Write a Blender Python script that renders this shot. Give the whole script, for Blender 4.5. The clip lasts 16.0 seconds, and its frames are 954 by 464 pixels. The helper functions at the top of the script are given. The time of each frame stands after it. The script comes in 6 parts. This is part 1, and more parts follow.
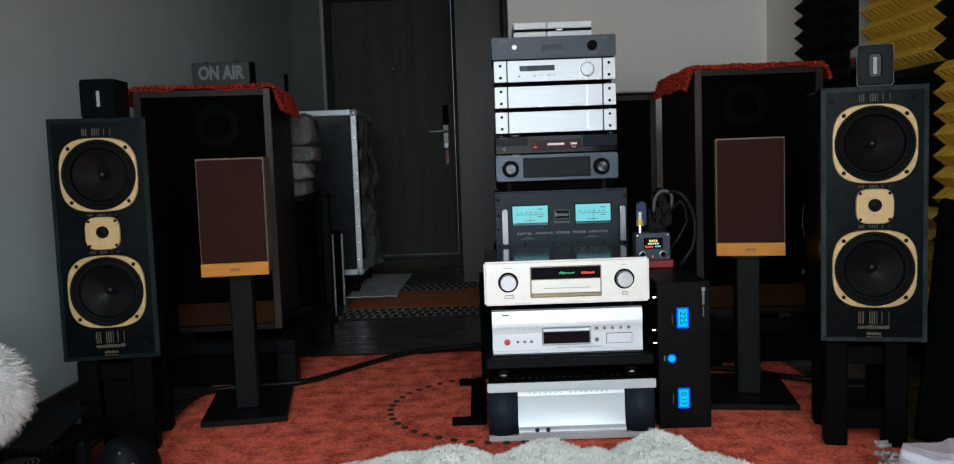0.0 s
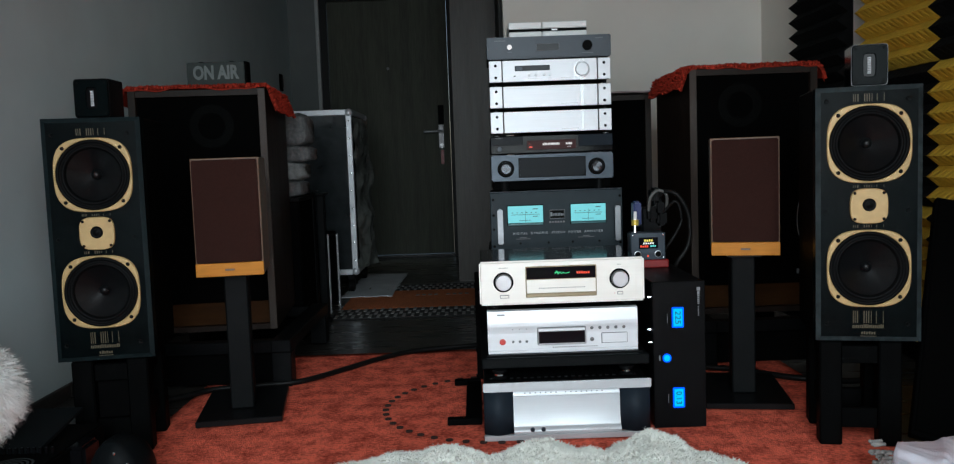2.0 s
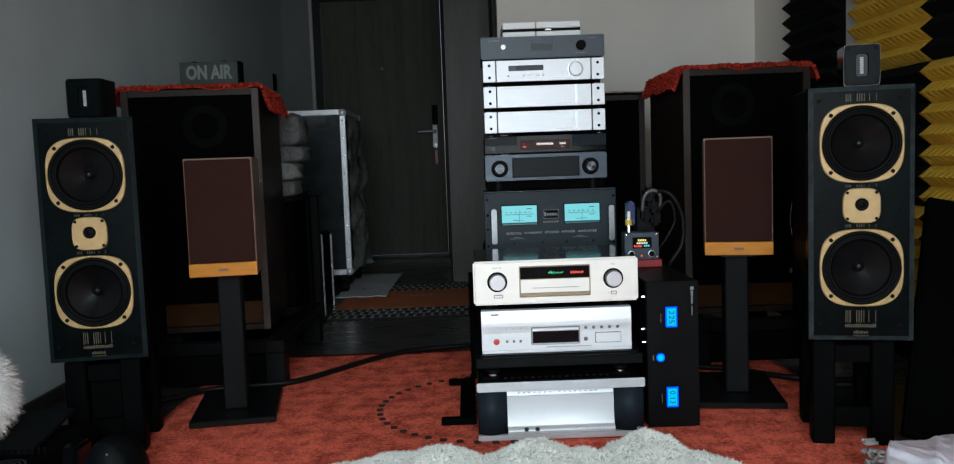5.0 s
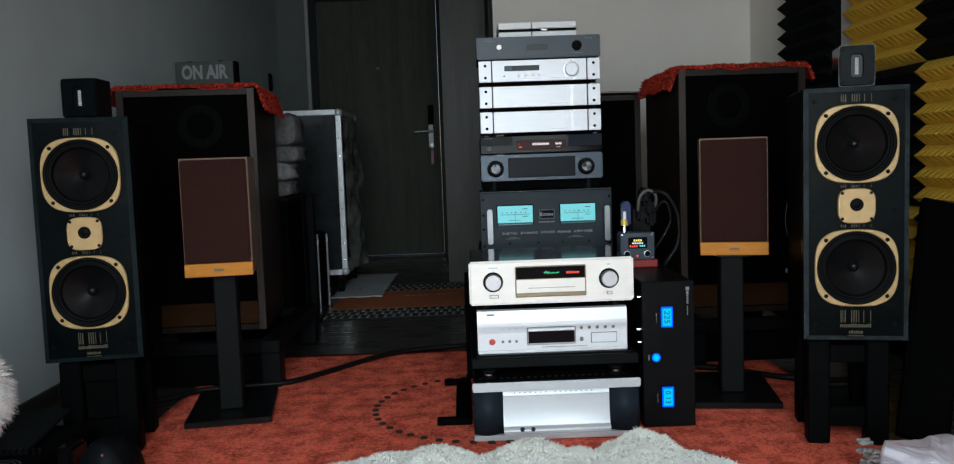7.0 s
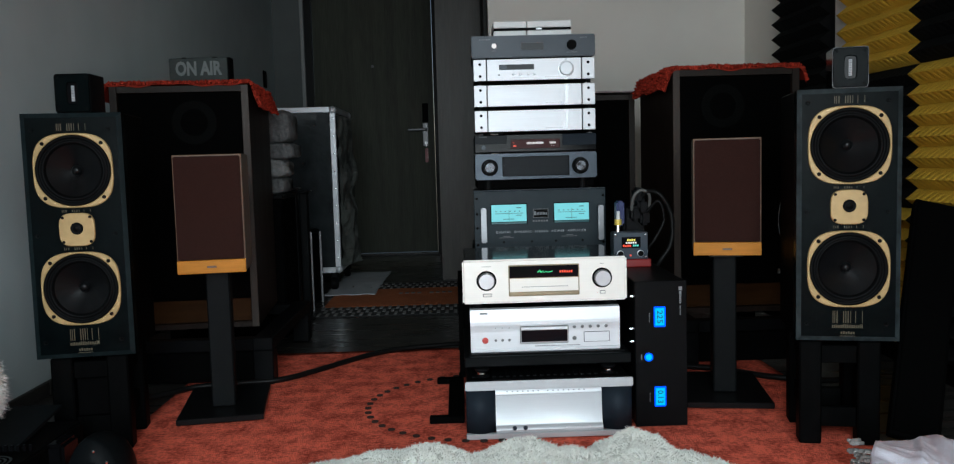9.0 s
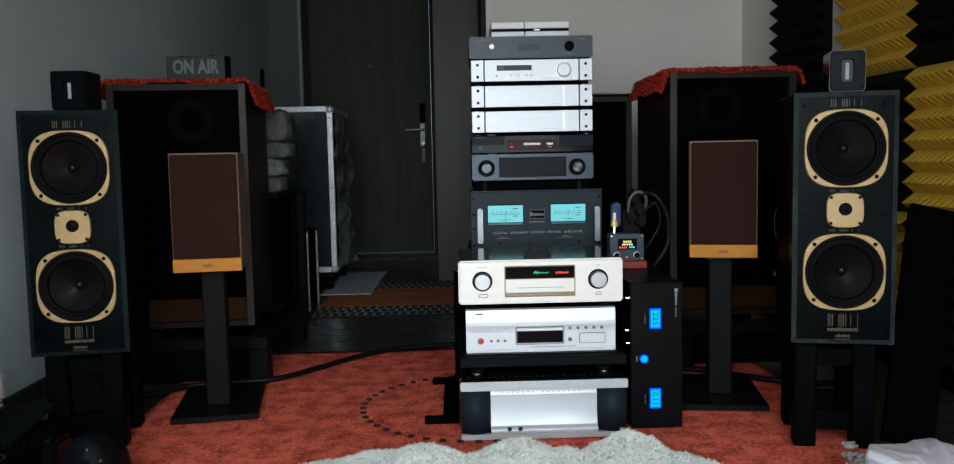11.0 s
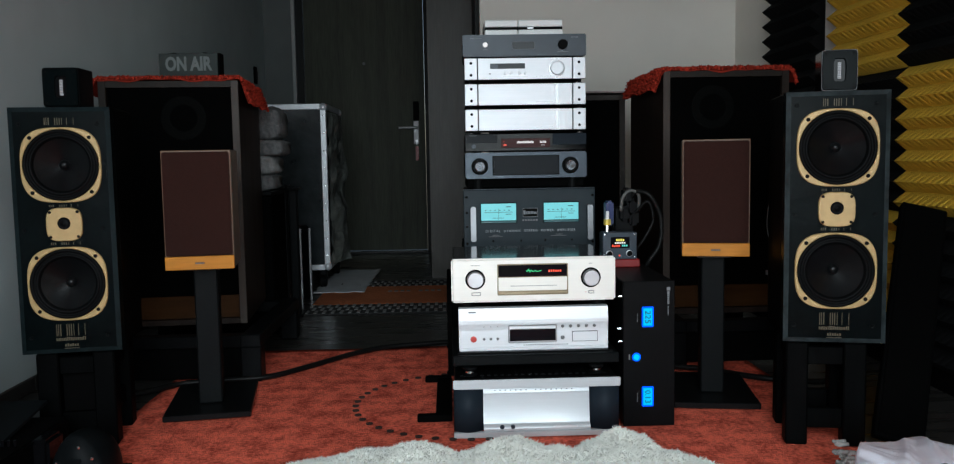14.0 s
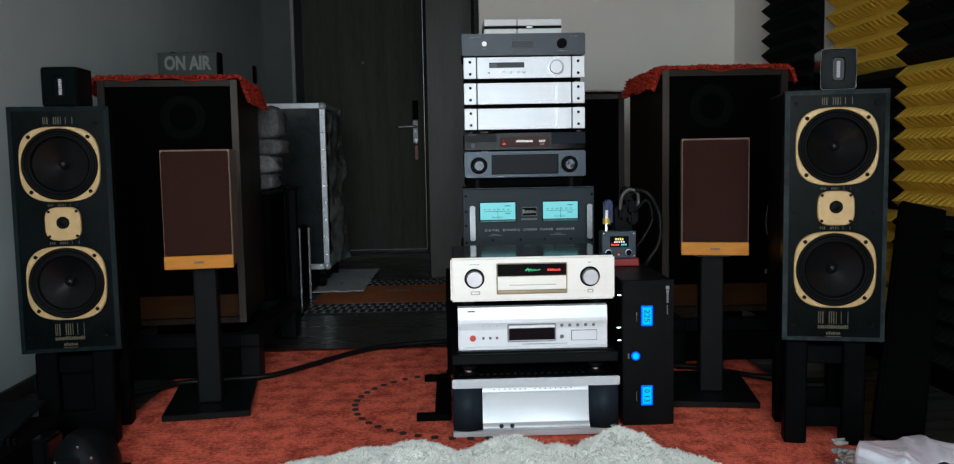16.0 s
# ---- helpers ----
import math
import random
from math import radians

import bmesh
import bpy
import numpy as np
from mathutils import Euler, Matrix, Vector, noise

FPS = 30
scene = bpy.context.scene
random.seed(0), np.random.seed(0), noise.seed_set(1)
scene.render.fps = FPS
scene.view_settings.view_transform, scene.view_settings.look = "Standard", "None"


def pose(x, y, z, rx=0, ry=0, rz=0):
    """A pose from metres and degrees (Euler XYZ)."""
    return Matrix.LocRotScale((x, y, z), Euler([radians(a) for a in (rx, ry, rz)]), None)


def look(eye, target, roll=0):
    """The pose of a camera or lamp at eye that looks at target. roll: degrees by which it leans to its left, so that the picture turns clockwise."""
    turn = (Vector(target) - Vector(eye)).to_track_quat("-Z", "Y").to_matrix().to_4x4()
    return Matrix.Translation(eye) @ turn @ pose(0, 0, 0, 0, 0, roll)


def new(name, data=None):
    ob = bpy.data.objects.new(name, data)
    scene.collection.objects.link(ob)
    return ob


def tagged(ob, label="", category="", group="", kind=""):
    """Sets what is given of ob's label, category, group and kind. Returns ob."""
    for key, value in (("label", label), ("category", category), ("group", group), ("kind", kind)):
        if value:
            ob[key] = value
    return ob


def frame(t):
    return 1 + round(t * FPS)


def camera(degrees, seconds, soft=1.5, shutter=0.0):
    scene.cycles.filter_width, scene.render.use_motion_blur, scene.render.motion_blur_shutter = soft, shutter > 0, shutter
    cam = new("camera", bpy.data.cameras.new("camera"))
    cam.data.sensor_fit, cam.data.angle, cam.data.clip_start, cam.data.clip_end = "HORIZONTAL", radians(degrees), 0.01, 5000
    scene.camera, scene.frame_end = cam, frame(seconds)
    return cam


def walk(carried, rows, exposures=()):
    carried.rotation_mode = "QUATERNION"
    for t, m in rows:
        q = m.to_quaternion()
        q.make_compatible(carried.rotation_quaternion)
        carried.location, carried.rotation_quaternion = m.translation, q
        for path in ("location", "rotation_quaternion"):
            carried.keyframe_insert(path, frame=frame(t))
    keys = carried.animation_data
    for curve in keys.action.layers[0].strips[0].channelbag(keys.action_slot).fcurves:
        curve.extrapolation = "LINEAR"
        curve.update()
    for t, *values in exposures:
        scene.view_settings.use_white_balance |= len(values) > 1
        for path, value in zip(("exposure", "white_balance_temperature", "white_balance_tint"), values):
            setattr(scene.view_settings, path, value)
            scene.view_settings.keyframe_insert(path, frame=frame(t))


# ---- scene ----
# ---- camera and walk ----
cam = camera(58.0, 16.0, soft=1.2)
PATH = [
    (0.0, pose(-0.0000, 0.0000, 0.7800, 85.188, 1.994, 0.000)),
    (0.5, pose(0.0003, 0.0003, 0.7801, 85.121, 1.991, -0.113)),
    (1.0, pose(0.0009, 0.0000, 0.7802, 85.120, 1.984, -0.278)),
    (1.5, pose(0.0008, 0.0001, 0.7800, 85.182, 1.992, -0.281)),
    (2.0, pose(0.0005, 0.0001, 0.7795, 85.175, 2.005, -0.306)),
    (2.5, pose(0.0006, -0.0001, 0.7794, 85.179, 2.014, -0.298)),
    (3.0, pose(0.0008, -0.0002, 0.7792, 85.237, 2.015, -0.352)),
    (3.5, pose(0.0010, -0.0001, 0.7791, 85.138, 2.051, -0.419)),
    (4.0, pose(0.0013, -0.0000, 0.7792, 85.176, 2.030, -0.488)),
    (6.5, pose(0.0021, -0.0003, 0.7793, 85.132, 2.046, -0.922)),
    (7.0, pose(0.0020, -0.0004, 0.7795, 85.153, 1.991, -0.962)),
    (7.5, pose(0.0020, -0.0001, 0.7794, 85.103, 1.826, -1.106)),
    (8.0, pose(0.0020, -0.0003, 0.7793, 85.153, 1.753, -1.218)),
    (8.5, pose(0.0022, -0.0006, 0.7794, 85.108, 1.631, -1.323)),
    (9.0, pose(0.0022, -0.0007, 0.7792, 85.053, 1.572, -1.343)),
    (9.2, pose(0.0022, -0.0006, 0.7792, 85.107, 1.607, -1.443)),
    (11.5, pose(0.0027, 0.0001, 0.7789, 85.065, 1.027, -1.594)),
    (12.0, pose(0.0033, -0.0002, 0.7792, 85.020, 0.966, -1.686)),
    (12.5, pose(0.0037, -0.0006, 0.7796, 85.031, 0.954, -1.802)),
    (13.0, pose(0.0040, -0.0006, 0.7795, 85.011, 0.951, -1.874)),
    (13.5, pose(0.0042, -0.0008, 0.7797, 84.974, 0.960, -1.996)),
    (14.0, pose(0.0044, -0.0009, 0.7795, 84.946, 0.976, -1.954)),
    (14.5, pose(0.0049, -0.0010, 0.7794, 84.943, 1.018, -1.976)),
    (15.0, pose(0.0052, -0.0007, 0.7794, 84.979, 1.044, -2.043)),
    (15.5, pose(0.0053, -0.0006, 0.7793, 84.933, 1.072, -1.994)),
    (16.0, pose(0.0053, -0.0007, 0.7794, 84.886, 1.014, -1.993)),
]
walk(cam, PATH, exposures=((0.0, 0.0, 6500, 10), (16.0, 0.0, 6500, 10)))

# ---- light: overcast daylight through the glazed balcony door behind the camera ----
world = bpy.data.worlds.new("sky")
scene.world = world
world.use_nodes = True
_wn = world.node_tree
_sky = _wn.nodes.new("ShaderNodeTexSky")
_sky.sky_type = "NISHITA"
_sky.sun_disc = False
_sky.sun_elevation = radians(35)
_sky.sun_rotation = radians(200)
_wn.links.new(_sky.outputs[0], _wn.nodes["Background"].inputs[0])
_wn.nodes["Background"].inputs[1].default_value = 0.06

sun_data = bpy.data.lights.new("sun", "SUN")
sun_data.energy, sun_data.angle, sun_data.color = 0.5, radians(20), (1, 0.96, 0.9)
sun = new("sun", sun_data)
sun.matrix_world = look((1.5, -6, 6), (0.5, 0, 0.5))

win_data = bpy.data.lights.new("window_daylight", "AREA")
win_data.shape, win_data.size, win_data.size_y = "RECTANGLE", 1.9, 1.95
win_data.energy, win_data.color = 46.5, (0.80, 0.935, 1.0)
win_data.spread = radians(112)
win = new("window_daylight", win_data)
win.matrix_world = look((0.0, -0.93, 1.2), (0.0, 3.0, -0.55))


# ---- materials ----
def mat(name, base, rough=0.5, metal=0.0, var=0.12, scale=30.0, bump=0.0, bump_scale=200.0, stretch=(1, 1, 1),
        big=3.0, emit=None, emit_strength=0.0, coat=0.0, dark=None, dark_at=0.5, sheen=0.0, ior=1.5, spec=0.35, island=0.0, ramp_to=(0.65, 1.35), depth=0.004, aniso=0.0):
    m = bpy.data.materials.new(name)
    m.use_nodes = True
    nt = m.node_tree
    b = nt.nodes["Principled BSDF"]
    b.inputs["Roughness"].default_value = rough
    b.inputs["Metallic"].default_value = metal
    b.inputs["Coat Weight"].default_value = coat
    b.inputs["Sheen Weight"].default_value = sheen
    b.inputs["IOR"].default_value = ior
    b.inputs["Specular IOR Level"].default_value = spec
    tc = nt.nodes.new("ShaderNodeTexCoord")
    mp = nt.nodes.new("ShaderNodeMapping")
    mp.inputs["Scale"].default_value = stretch
    nt.links.new(tc.outputs["Object"], mp.inputs["Vector"])

    def nz(s, detail=4.0):
        n = nt.nodes.new("ShaderNodeTexNoise")
        n.inputs["Scale"].default_value = s
        n.inputs["Detail"].default_value = detail
        nt.links.new(mp.outputs[0], n.inputs["Vector"])
        return n

    fine, coarse = nz(scale), nz(big, 2.0)
    add = nt.nodes.new("ShaderNodeMath")
    add.operation = "ADD"
    nt.links.new(fine.outputs["Fac"], add.inputs[0])
    nt.links.new(coarse.outputs["Fac"], add.inputs[1])
    ramp = nt.nodes.new("ShaderNodeMapRange")
    ramp.inputs["From Min"].default_value, ramp.inputs["From Max"].default_value = ramp_to
    nt.links.new(add.outputs[0], ramp.inputs["Value"])
    mix = nt.nodes.new("ShaderNodeMix")
    mix.data_type = "RGBA"
    lo = dark if dark else tuple(c * (1 - var) for c in base)
    hi = tuple(min(1, c * (1 + var)) for c in base)
    mix.inputs[6].default_value = (*lo, 1)
    mix.inputs[7].default_value = (*hi, 1)
    nt.links.new(ramp.outputs[0], mix.inputs[0])
    if island:
        geo = nt.nodes.new("ShaderNodeNewGeometry")
        ir = nt.nodes.new("ShaderNodeMapRange")
        ir.inputs["To Min"].default_value, ir.inputs["To Max"].default_value = 1 - island, 1 + island
        nt.links.new(geo.outputs["Random Per Island"], ir.inputs["Value"])
        hsv = nt.nodes.new("ShaderNodeHueSaturation")
        nt.links.new(ir.outputs[0], hsv.inputs["Value"])
        nt.links.new(mix.outputs[2], hsv.inputs["Color"])
        nt.links.new(hsv.outputs[0], b.inputs["Base Color"])
    else:
        nt.links.new(mix.outputs[2], b.inputs["Base Color"])
    rr = nt.nodes.new("ShaderNodeMapRange")
    rr.inputs["To Min"].default_value, rr.inputs["To Max"].default_value = max(0.02, rough * 0.85), min(1, rough * 1.15)
    nt.links.new(coarse.outputs["Fac"], rr.inputs["Value"])
    nt.links.new(rr.outputs[0], b.inputs["Roughness"])
    if bump:
        bn = nz(bump_scale, 3.0)
        bp = nt.nodes.new("ShaderNodeBump")
        bp.inputs["Strength"].default_value = bump
        bp.inputs["Distance"].default_value = depth
        nt.links.new(bn.outputs["Fac"], bp.inputs["Height"])
        nt.links.new(bp.outputs[0], b.inputs["Normal"])
    if aniso:
        tg = nt.nodes.new("ShaderNodeTangent")
        tg.direction_type, tg.axis = "RADIAL", "Y"
        b.inputs["Anisotropic"].default_value = aniso
        nt.links.new(tg.outputs[0], b.inputs["Tangent"])
    if emit:
        b.inputs["Emission Color"].default_value = (*emit, 1)
        b.inputs["Emission Strength"].default_value = emit_strength
    return m


M_WALL = mat("grey_wall_paint", (0.50, 0.57, 0.575), 0.75, var=0.05, scale=6, big=1.2, bump=0.06, bump_scale=350, spec=0.2)
M_WHITE_WALL = mat("white_wall_paint", (0.85, 0.80, 0.73), 0.8, var=0.03, scale=5, big=1.0, bump=0.06, bump_scale=350)
# grey chosen for the unseen ceiling so less light bounces to the back
M_CEIL = mat("ceiling_paint", (0.30, 0.30, 0.29), 0.85, var=0.03, scale=5)
M_FLOOR = mat("dark_laminate", (0.034, 0.031, 0.028), 0.28, var=0.4, scale=14, stretch=(1, 8, 1), bump=0.05, bump_scale=60, spec=0.6)
M_DOORWOOD = mat("grey_brown_door_veneer", (0.060, 0.063, 0.0485), 0.5, var=0.30, scale=22, stretch=(6, 6, 0.35), bump=0.08, bump_scale=90, spec=0.08)
M_PANELWOOD = mat("brown_panel_veneer", (0.055, 0.049, 0.042), 0.42, var=0.22, scale=22, stretch=(6, 6, 0.35), bump=0.05, bump_scale=90, spec=0.28)
M_JAMB = mat("black_door_frame", (0.004, 0.004, 0.0035), 0.5, spec=0.2)
M_TRIM = mat("pale_grey_trim", (0.34, 0.34, 0.33), 0.5)
M_SKIRT = mat("dark_skirting", (0.03, 0.027, 0.025), 0.45, var=0.2)
M_CARPET = mat("red_plush_carpet", (0.82, 0.160, 0.100), 0.95, var=0.22, scale=85, big=16.0, bump=1.0, bump_scale=210,
               dark=(0.34, 0.030, 0.017), spec=0.06, ramp_to=(0.66, 1.16), depth=0.008)
M_DOT = mat("brown_carpet_dot", (0.045, 0.02, 0.015), 0.95, var=0.3, bump=0.6)
M_TANNOY = mat("slate_black_baffle", (0.0014, 0.0032, 0.0036), 0.26, var=0.4, scale=26, big=7, bump=0.08, bump_scale=500, spec=0.04)
M_TANNOY_EDGE = mat("worn_slate_edge", (0.008, 0.0135, 0.0148), 0.5, var=0.45, scale=50, spec=0.06)
M_BLACKWOOD = mat("black_ash_veneer", (0.0014, 0.0016, 0.0017), 0.5, var=0.35, scale=40, stretch=(1, 1, 0.1), bump=0.1, bump_scale=150, spec=0.025)
M_GOLD = mat("pale_gold_paint", (0.41, 0.275, 0.118), 0.42, metal=0.15, var=0.12, scale=60, big=14)
M_GOLDPRINT = mat("gold_print", (0.075, 0.06, 0.033), 0.5, metal=0.1)
M_RUBBER = mat("black_rubber", (0.0035, 0.0036, 0.0038), 0.5, bump=0.05, spec=0.05)
M_CONE = mat("black_cone", (0.004, 0.0043, 0.0048), 0.3, var=0.15, scale=25, spec=0.2)
M_HOLE = mat("black_recess", (0.003, 0.003, 0.003), 0.8, spec=0.1)
M_BLACK = mat("black_powder_coat", (0.003, 0.0032, 0.0036), 0.42, var=0.2, bump=0.05, bump_scale=600, spec=0.07)
M_BLACKGLOSS = mat("gloss_black", (0.003, 0.003, 0.0035), 0.12, coat=0.0, spec=0.09)
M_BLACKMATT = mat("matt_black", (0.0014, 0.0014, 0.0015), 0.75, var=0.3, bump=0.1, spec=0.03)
M_STANDTOP = mat("satin_black_steel", (0.004, 0.0045, 0.005), 0.33, var=0.2, spec=0.15)
M_POST = mat("charcoal_steel_post", (0.0042, 0.005, 0.0054), 0.5, var=0.25, bump=0.08, bump_scale=400, spec=0.06)
M_GRILLE_BR = mat("dark_brown_grille_cloth", (0.029, 0.0115, 0.0092), 0.9, var=0.22, scale=300, bump=0.4, bump_scale=900, spec=0.08)
M_ORANGEWOOD = mat("orange_beech_veneer", (0.50, 0.19, 0.022), 0.4, var=0.16, scale=16, stretch=(1, 1, 7), bump=0.03, spec=0.12)
M_PALEWOOD = mat("pale_wood_edge", (0.14, 0.075, 0.042), 0.45, var=0.25, scale=40)
M_SIDEWOOD = mat("grey_oak_veneer_side", (0.16, 0.13, 0.105), 0.5, var=0.25, scale=20, stretch=(6, 6, 0.4))
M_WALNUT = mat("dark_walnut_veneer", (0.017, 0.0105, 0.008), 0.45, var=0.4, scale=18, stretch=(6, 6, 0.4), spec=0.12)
# walnut edge as it looks on the side that catches light
M_WALNUT_LIT = mat("walnut_edge_lit", (0.050, 0.037, 0.031), 0.5, var=0.3, scale=18, stretch=(6, 6, 0.4), spec=0.2)
M_PLINTHWOOD = mat("brown_plinth_wood", (0.042, 0.016, 0.0045), 0.5, var=0.3, scale=10, stretch=(1, 1, 6), spec=0.06)
M_GRILLE = mat("black_grille_cloth", (0.0012, 0.0012, 0.0012), 0.95, var=0.3, scale=300, bump=0.3, bump_scale=900, spec=0.03)
M_DRIVERGHOST = mat("dim_driver_rim", (0.0016, 0.0018, 0.0017), 0.7, spec=0.04)
M_SHAG = mat("red_chenille", (0.31, 0.029, 0.016), 0.9, var=0.35, scale=60, sheen=0.0, spec=0.08, island=0.5)
M_SILVER = mat("brushed_silver_aluminium", (0.665, 0.68, 0.705), 0.45, metal=0.3, var=0.05, scale=40, stretch=(0.2, 1, 12), bump=0.015, bump_scale=300)
M_CHAMP = mat("champagne_aluminium", (0.78, 0.75, 0.70), 0.5, metal=0.25, var=0.04, scale=40, stretch=(0.2, 1, 12))
M_SILVER_D = mat("shaded_silver", (0.42, 0.425, 0.44), 0.4, metal=0.8, var=0.05, scale=30)
M_GREYMETAL = mat("charcoal_anodised", (0.035, 0.043, 0.053), 0.42, metal=0.25, var=0.1, scale=30, bump=0.02)
M_GREYMETAL_L = mat("steel_grey_anodised", (0.034, 0.046, 0.060), 0.36, metal=0.4, var=0.07, scale=30)
M_AMP = mat("slate_blue_black_faceplate", (0.016, 0.0245, 0.030), 0.5, metal=0.1, var=0.14, bump=0.03, spec=0.18)
M_CHROME = mat("chrome", (0.85, 0.85, 0.86), 0.12, metal=1.0, var=0.03)
M_SCREEN = mat("black_display_glass", (0.006, 0.006, 0.008), 0.08, coat=0.0, spec=0.1)
M_CYAN = mat("lit_cyan_meter", (0.1, 0.35, 0.37), 0.4, emit=(0.20, 0.78, 0.84), emit_strength=0.5, var=0.05)
M_CYAN_D = mat("dim_cyan_glass", (0.03, 0.09, 0.10), 0.2, emit=(0.05, 0.2, 0.22), emit_strength=0.1)
M_INK = mat("dark_ink", (0.02, 0.06, 0.07), 0.6)
M_WHITEINK = mat("pale_print", (0.20, 0.21, 0.22), 0.6)
M_GREYINK = mat("grey_print", (0.16, 0.16, 0.165), 0.6)
M_BLUELED = mat("lit_blue_display", (0.0, 0.1, 0.3), 0.4, emit=(0.0, 0.05, 1.0), emit_strength=1.6, spec=0.02)
M_BLUELCD = mat("lit_cyan_lcd", (0.0, 0.05, 0.1), 0.4, emit=(0.0, 0.60, 1.0), emit_strength=0.95, spec=0.02)
M_LCDINK = mat("lcd_digits", (0.0, 0.02, 0.10), 0.5)
M_RED_LED = mat("lit_red_digits", (0.3, 0.02, 0.01), 0.4, emit=(1.0, 0.08, 0.03), emit_strength=0.9)
M_GREEN_LED = mat("lit_green_digits", (0.02, 0.3, 0.1), 0.4, emit=(0.1, 0.9, 0.4), emit_strength=0.7)
M_YEL_LED = mat("lit_yellow_digits", (0.3, 0.3, 0.05), 0.4, emit=(1.0, 0.85, 0.15), emit_strength=0.8)
M_CYAN_LED = mat("lit_cyan_digits", (0.1, 0.3, 0.3), 0.4, emit=(0.1, 0.9, 0.8), emit_strength=0.6)
M_WHITE_LED = mat("lit_white_digits", (0.6, 0.6, 0.6), 0.4, emit=(1, 0.95, 0.95), emit_strength=0.5)
M_DARKRED = mat("dim_red_display", (0.02, 0.004, 0.004), 0.15, emit=(0.5, 0.02, 0.02), emit_strength=0.03, spec=0.05)
M_REDBTN = mat("red_button", (0.55, 0.06, 0.05), 0.35)
M_WHITEPL = mat("white_plastic", (0.78, 0.78, 0.77), 0.4, var=0.03)
M_BLUEPL = mat("blue_plastic", (0.006, 0.018, 0.10), 0.35)
M_YELLOWPL = mat("brass_yellow_connector", (0.62, 0.45, 0.08), 0.35, metal=0.3)
M_REDPL = mat("dark_red_plastic", (0.22, 0.012, 0.012), 0.4)
M_FOAM_Y = mat("yellow_acoustic_foam", (0.68, 0.41, 0.036), 0.95, var=0.14, scale=90, big=9, bump=0.4, bump_scale=700)
M_FOAM_B = mat("black_acoustic_foam", (0.004, 0.004, 0.0042), 0.95, var=0.25, scale=90, bump=0.4, bump_scale=700, spec=0.1)
M_SIGN = mat("grey_sign_box", (0.022, 0.030, 0.027), 0.55, var=0.2, scale=25)
M_SIGNLET = mat("unlit_grey_letters", (0.15, 0.165, 0.16), 0.5, var=0.2, scale=20)
M_TOWEL = mat("grey_towel", (0.15, 0.15, 0.15), 0.95, var=0.45, scale=70, big=14, bump=1.0, bump_scale=170, depth=0.01)
M_TOWEL_L = mat("pale_grey_towel", (0.27, 0.27, 0.265), 0.95, var=0.3, scale=70, big=14, bump=1.0, bump_scale=170, depth=0.01)
M_ALU = mat("flight_case_aluminium", (0.66, 0.68, 0.71), 0.35, metal=0.4, var=0.15, scale=25)
M_FILM = mat("black_panel_under_film", (0.022, 0.027, 0.029), 0.16, var=0.4, scale=12, coat=0.5, bump=0.5, bump_scale=24, spec=0.5)
M_SHEET = mat("grey_plastic_sheet", (0.58, 0.61, 0.63), 0.4, var=0.15, scale=8, spec=0.5)
M_MAT_BR = mat("rust_brown_doormat", (0.44, 0.13, 0.045), 0.9, var=0.25, scale=50, bump=0.8, bump_scale=300)
M_MAT_DK = mat("dark_mat_weave", (0.02, 0.02, 0.02), 0.9, bump=0.6)
M_MAT_LT = mat("grey_mat_weave", (0.20, 0.20, 0.195), 0.9, bump=0.6)
M_FUR = mat("cream_sheepskin_wool", (0.86, 0.86, 0.80), 0.9, var=0.05, scale=35, big=9, sheen=0.1, island=0.08)
M_FURW = mat("white_fluffy_wool", (0.9, 0.89, 0.87), 0.9, var=0.1, scale=35, big=9, sheen=0.1, island=0.06)
M_CLOTH_W = mat("white_cotton", (0.86, 0.89, 0.97), 0.9, var=0.04, scale=20, bump=0.2, bump_scale=120)
M_CLOTH_P = mat("dusty_pink_cloth", (0.40, 0.31, 0.31), 0.9, var=0.2, bump=0.4)
M_TASSEL = mat("pale_grey_microfibre", (0.26, 0.25, 0.24), 0.9, var=0.15, bump=0.3)
M_CABLE = mat("black_cable_sleeve", (0.005, 0.005, 0.005), 0.45, bump=0.1, spec=0.15)
M_GREYCABLE = mat("grey_cable_sleeve", (0.09, 0.09, 0.085), 0.45)
# the same walnut edge in a darker, shaded tone
M_WALNUT_SHADE = mat("walnut_edge_shaded", (0.020, 0.0145, 0.0118), 0.5, var=0.25, scale=18, stretch=(6, 6, 0.4), spec=0.15)
# grey wall paint with the hallway shade put into its colour
M_WALL_SHADED = mat("shaded_wall_paint", (0.14, 0.15, 0.145), 0.75, var=0.06, scale=6, spec=0.2)
M_DUSTY = mat("dusty_worn_slate_edge", (0.019, 0.026, 0.028), 0.6, var=0.75, scale=45, big=12, spec=0.15)
M_COLUMN = mat("dark_slate_column", (0.0125, 0.018, 0.025), 0.55, metal=0.1, var=0.08, spec=0.08)
M_LETTER = mat("pale_lettering", (0.42, 0.44, 0.46), 0.6)
M_BTN = mat("small_steel_button", (0.16, 0.16, 0.165), 0.4, metal=0.5)
M_DULLGOLD = mat("dull_gold_trim", (0.30, 0.24, 0.15), 0.45, metal=0.3)
M_SMOKE = mat("smoked_acrylic", (0.004, 0.005, 0.0056), 0.4, spec=0.03)
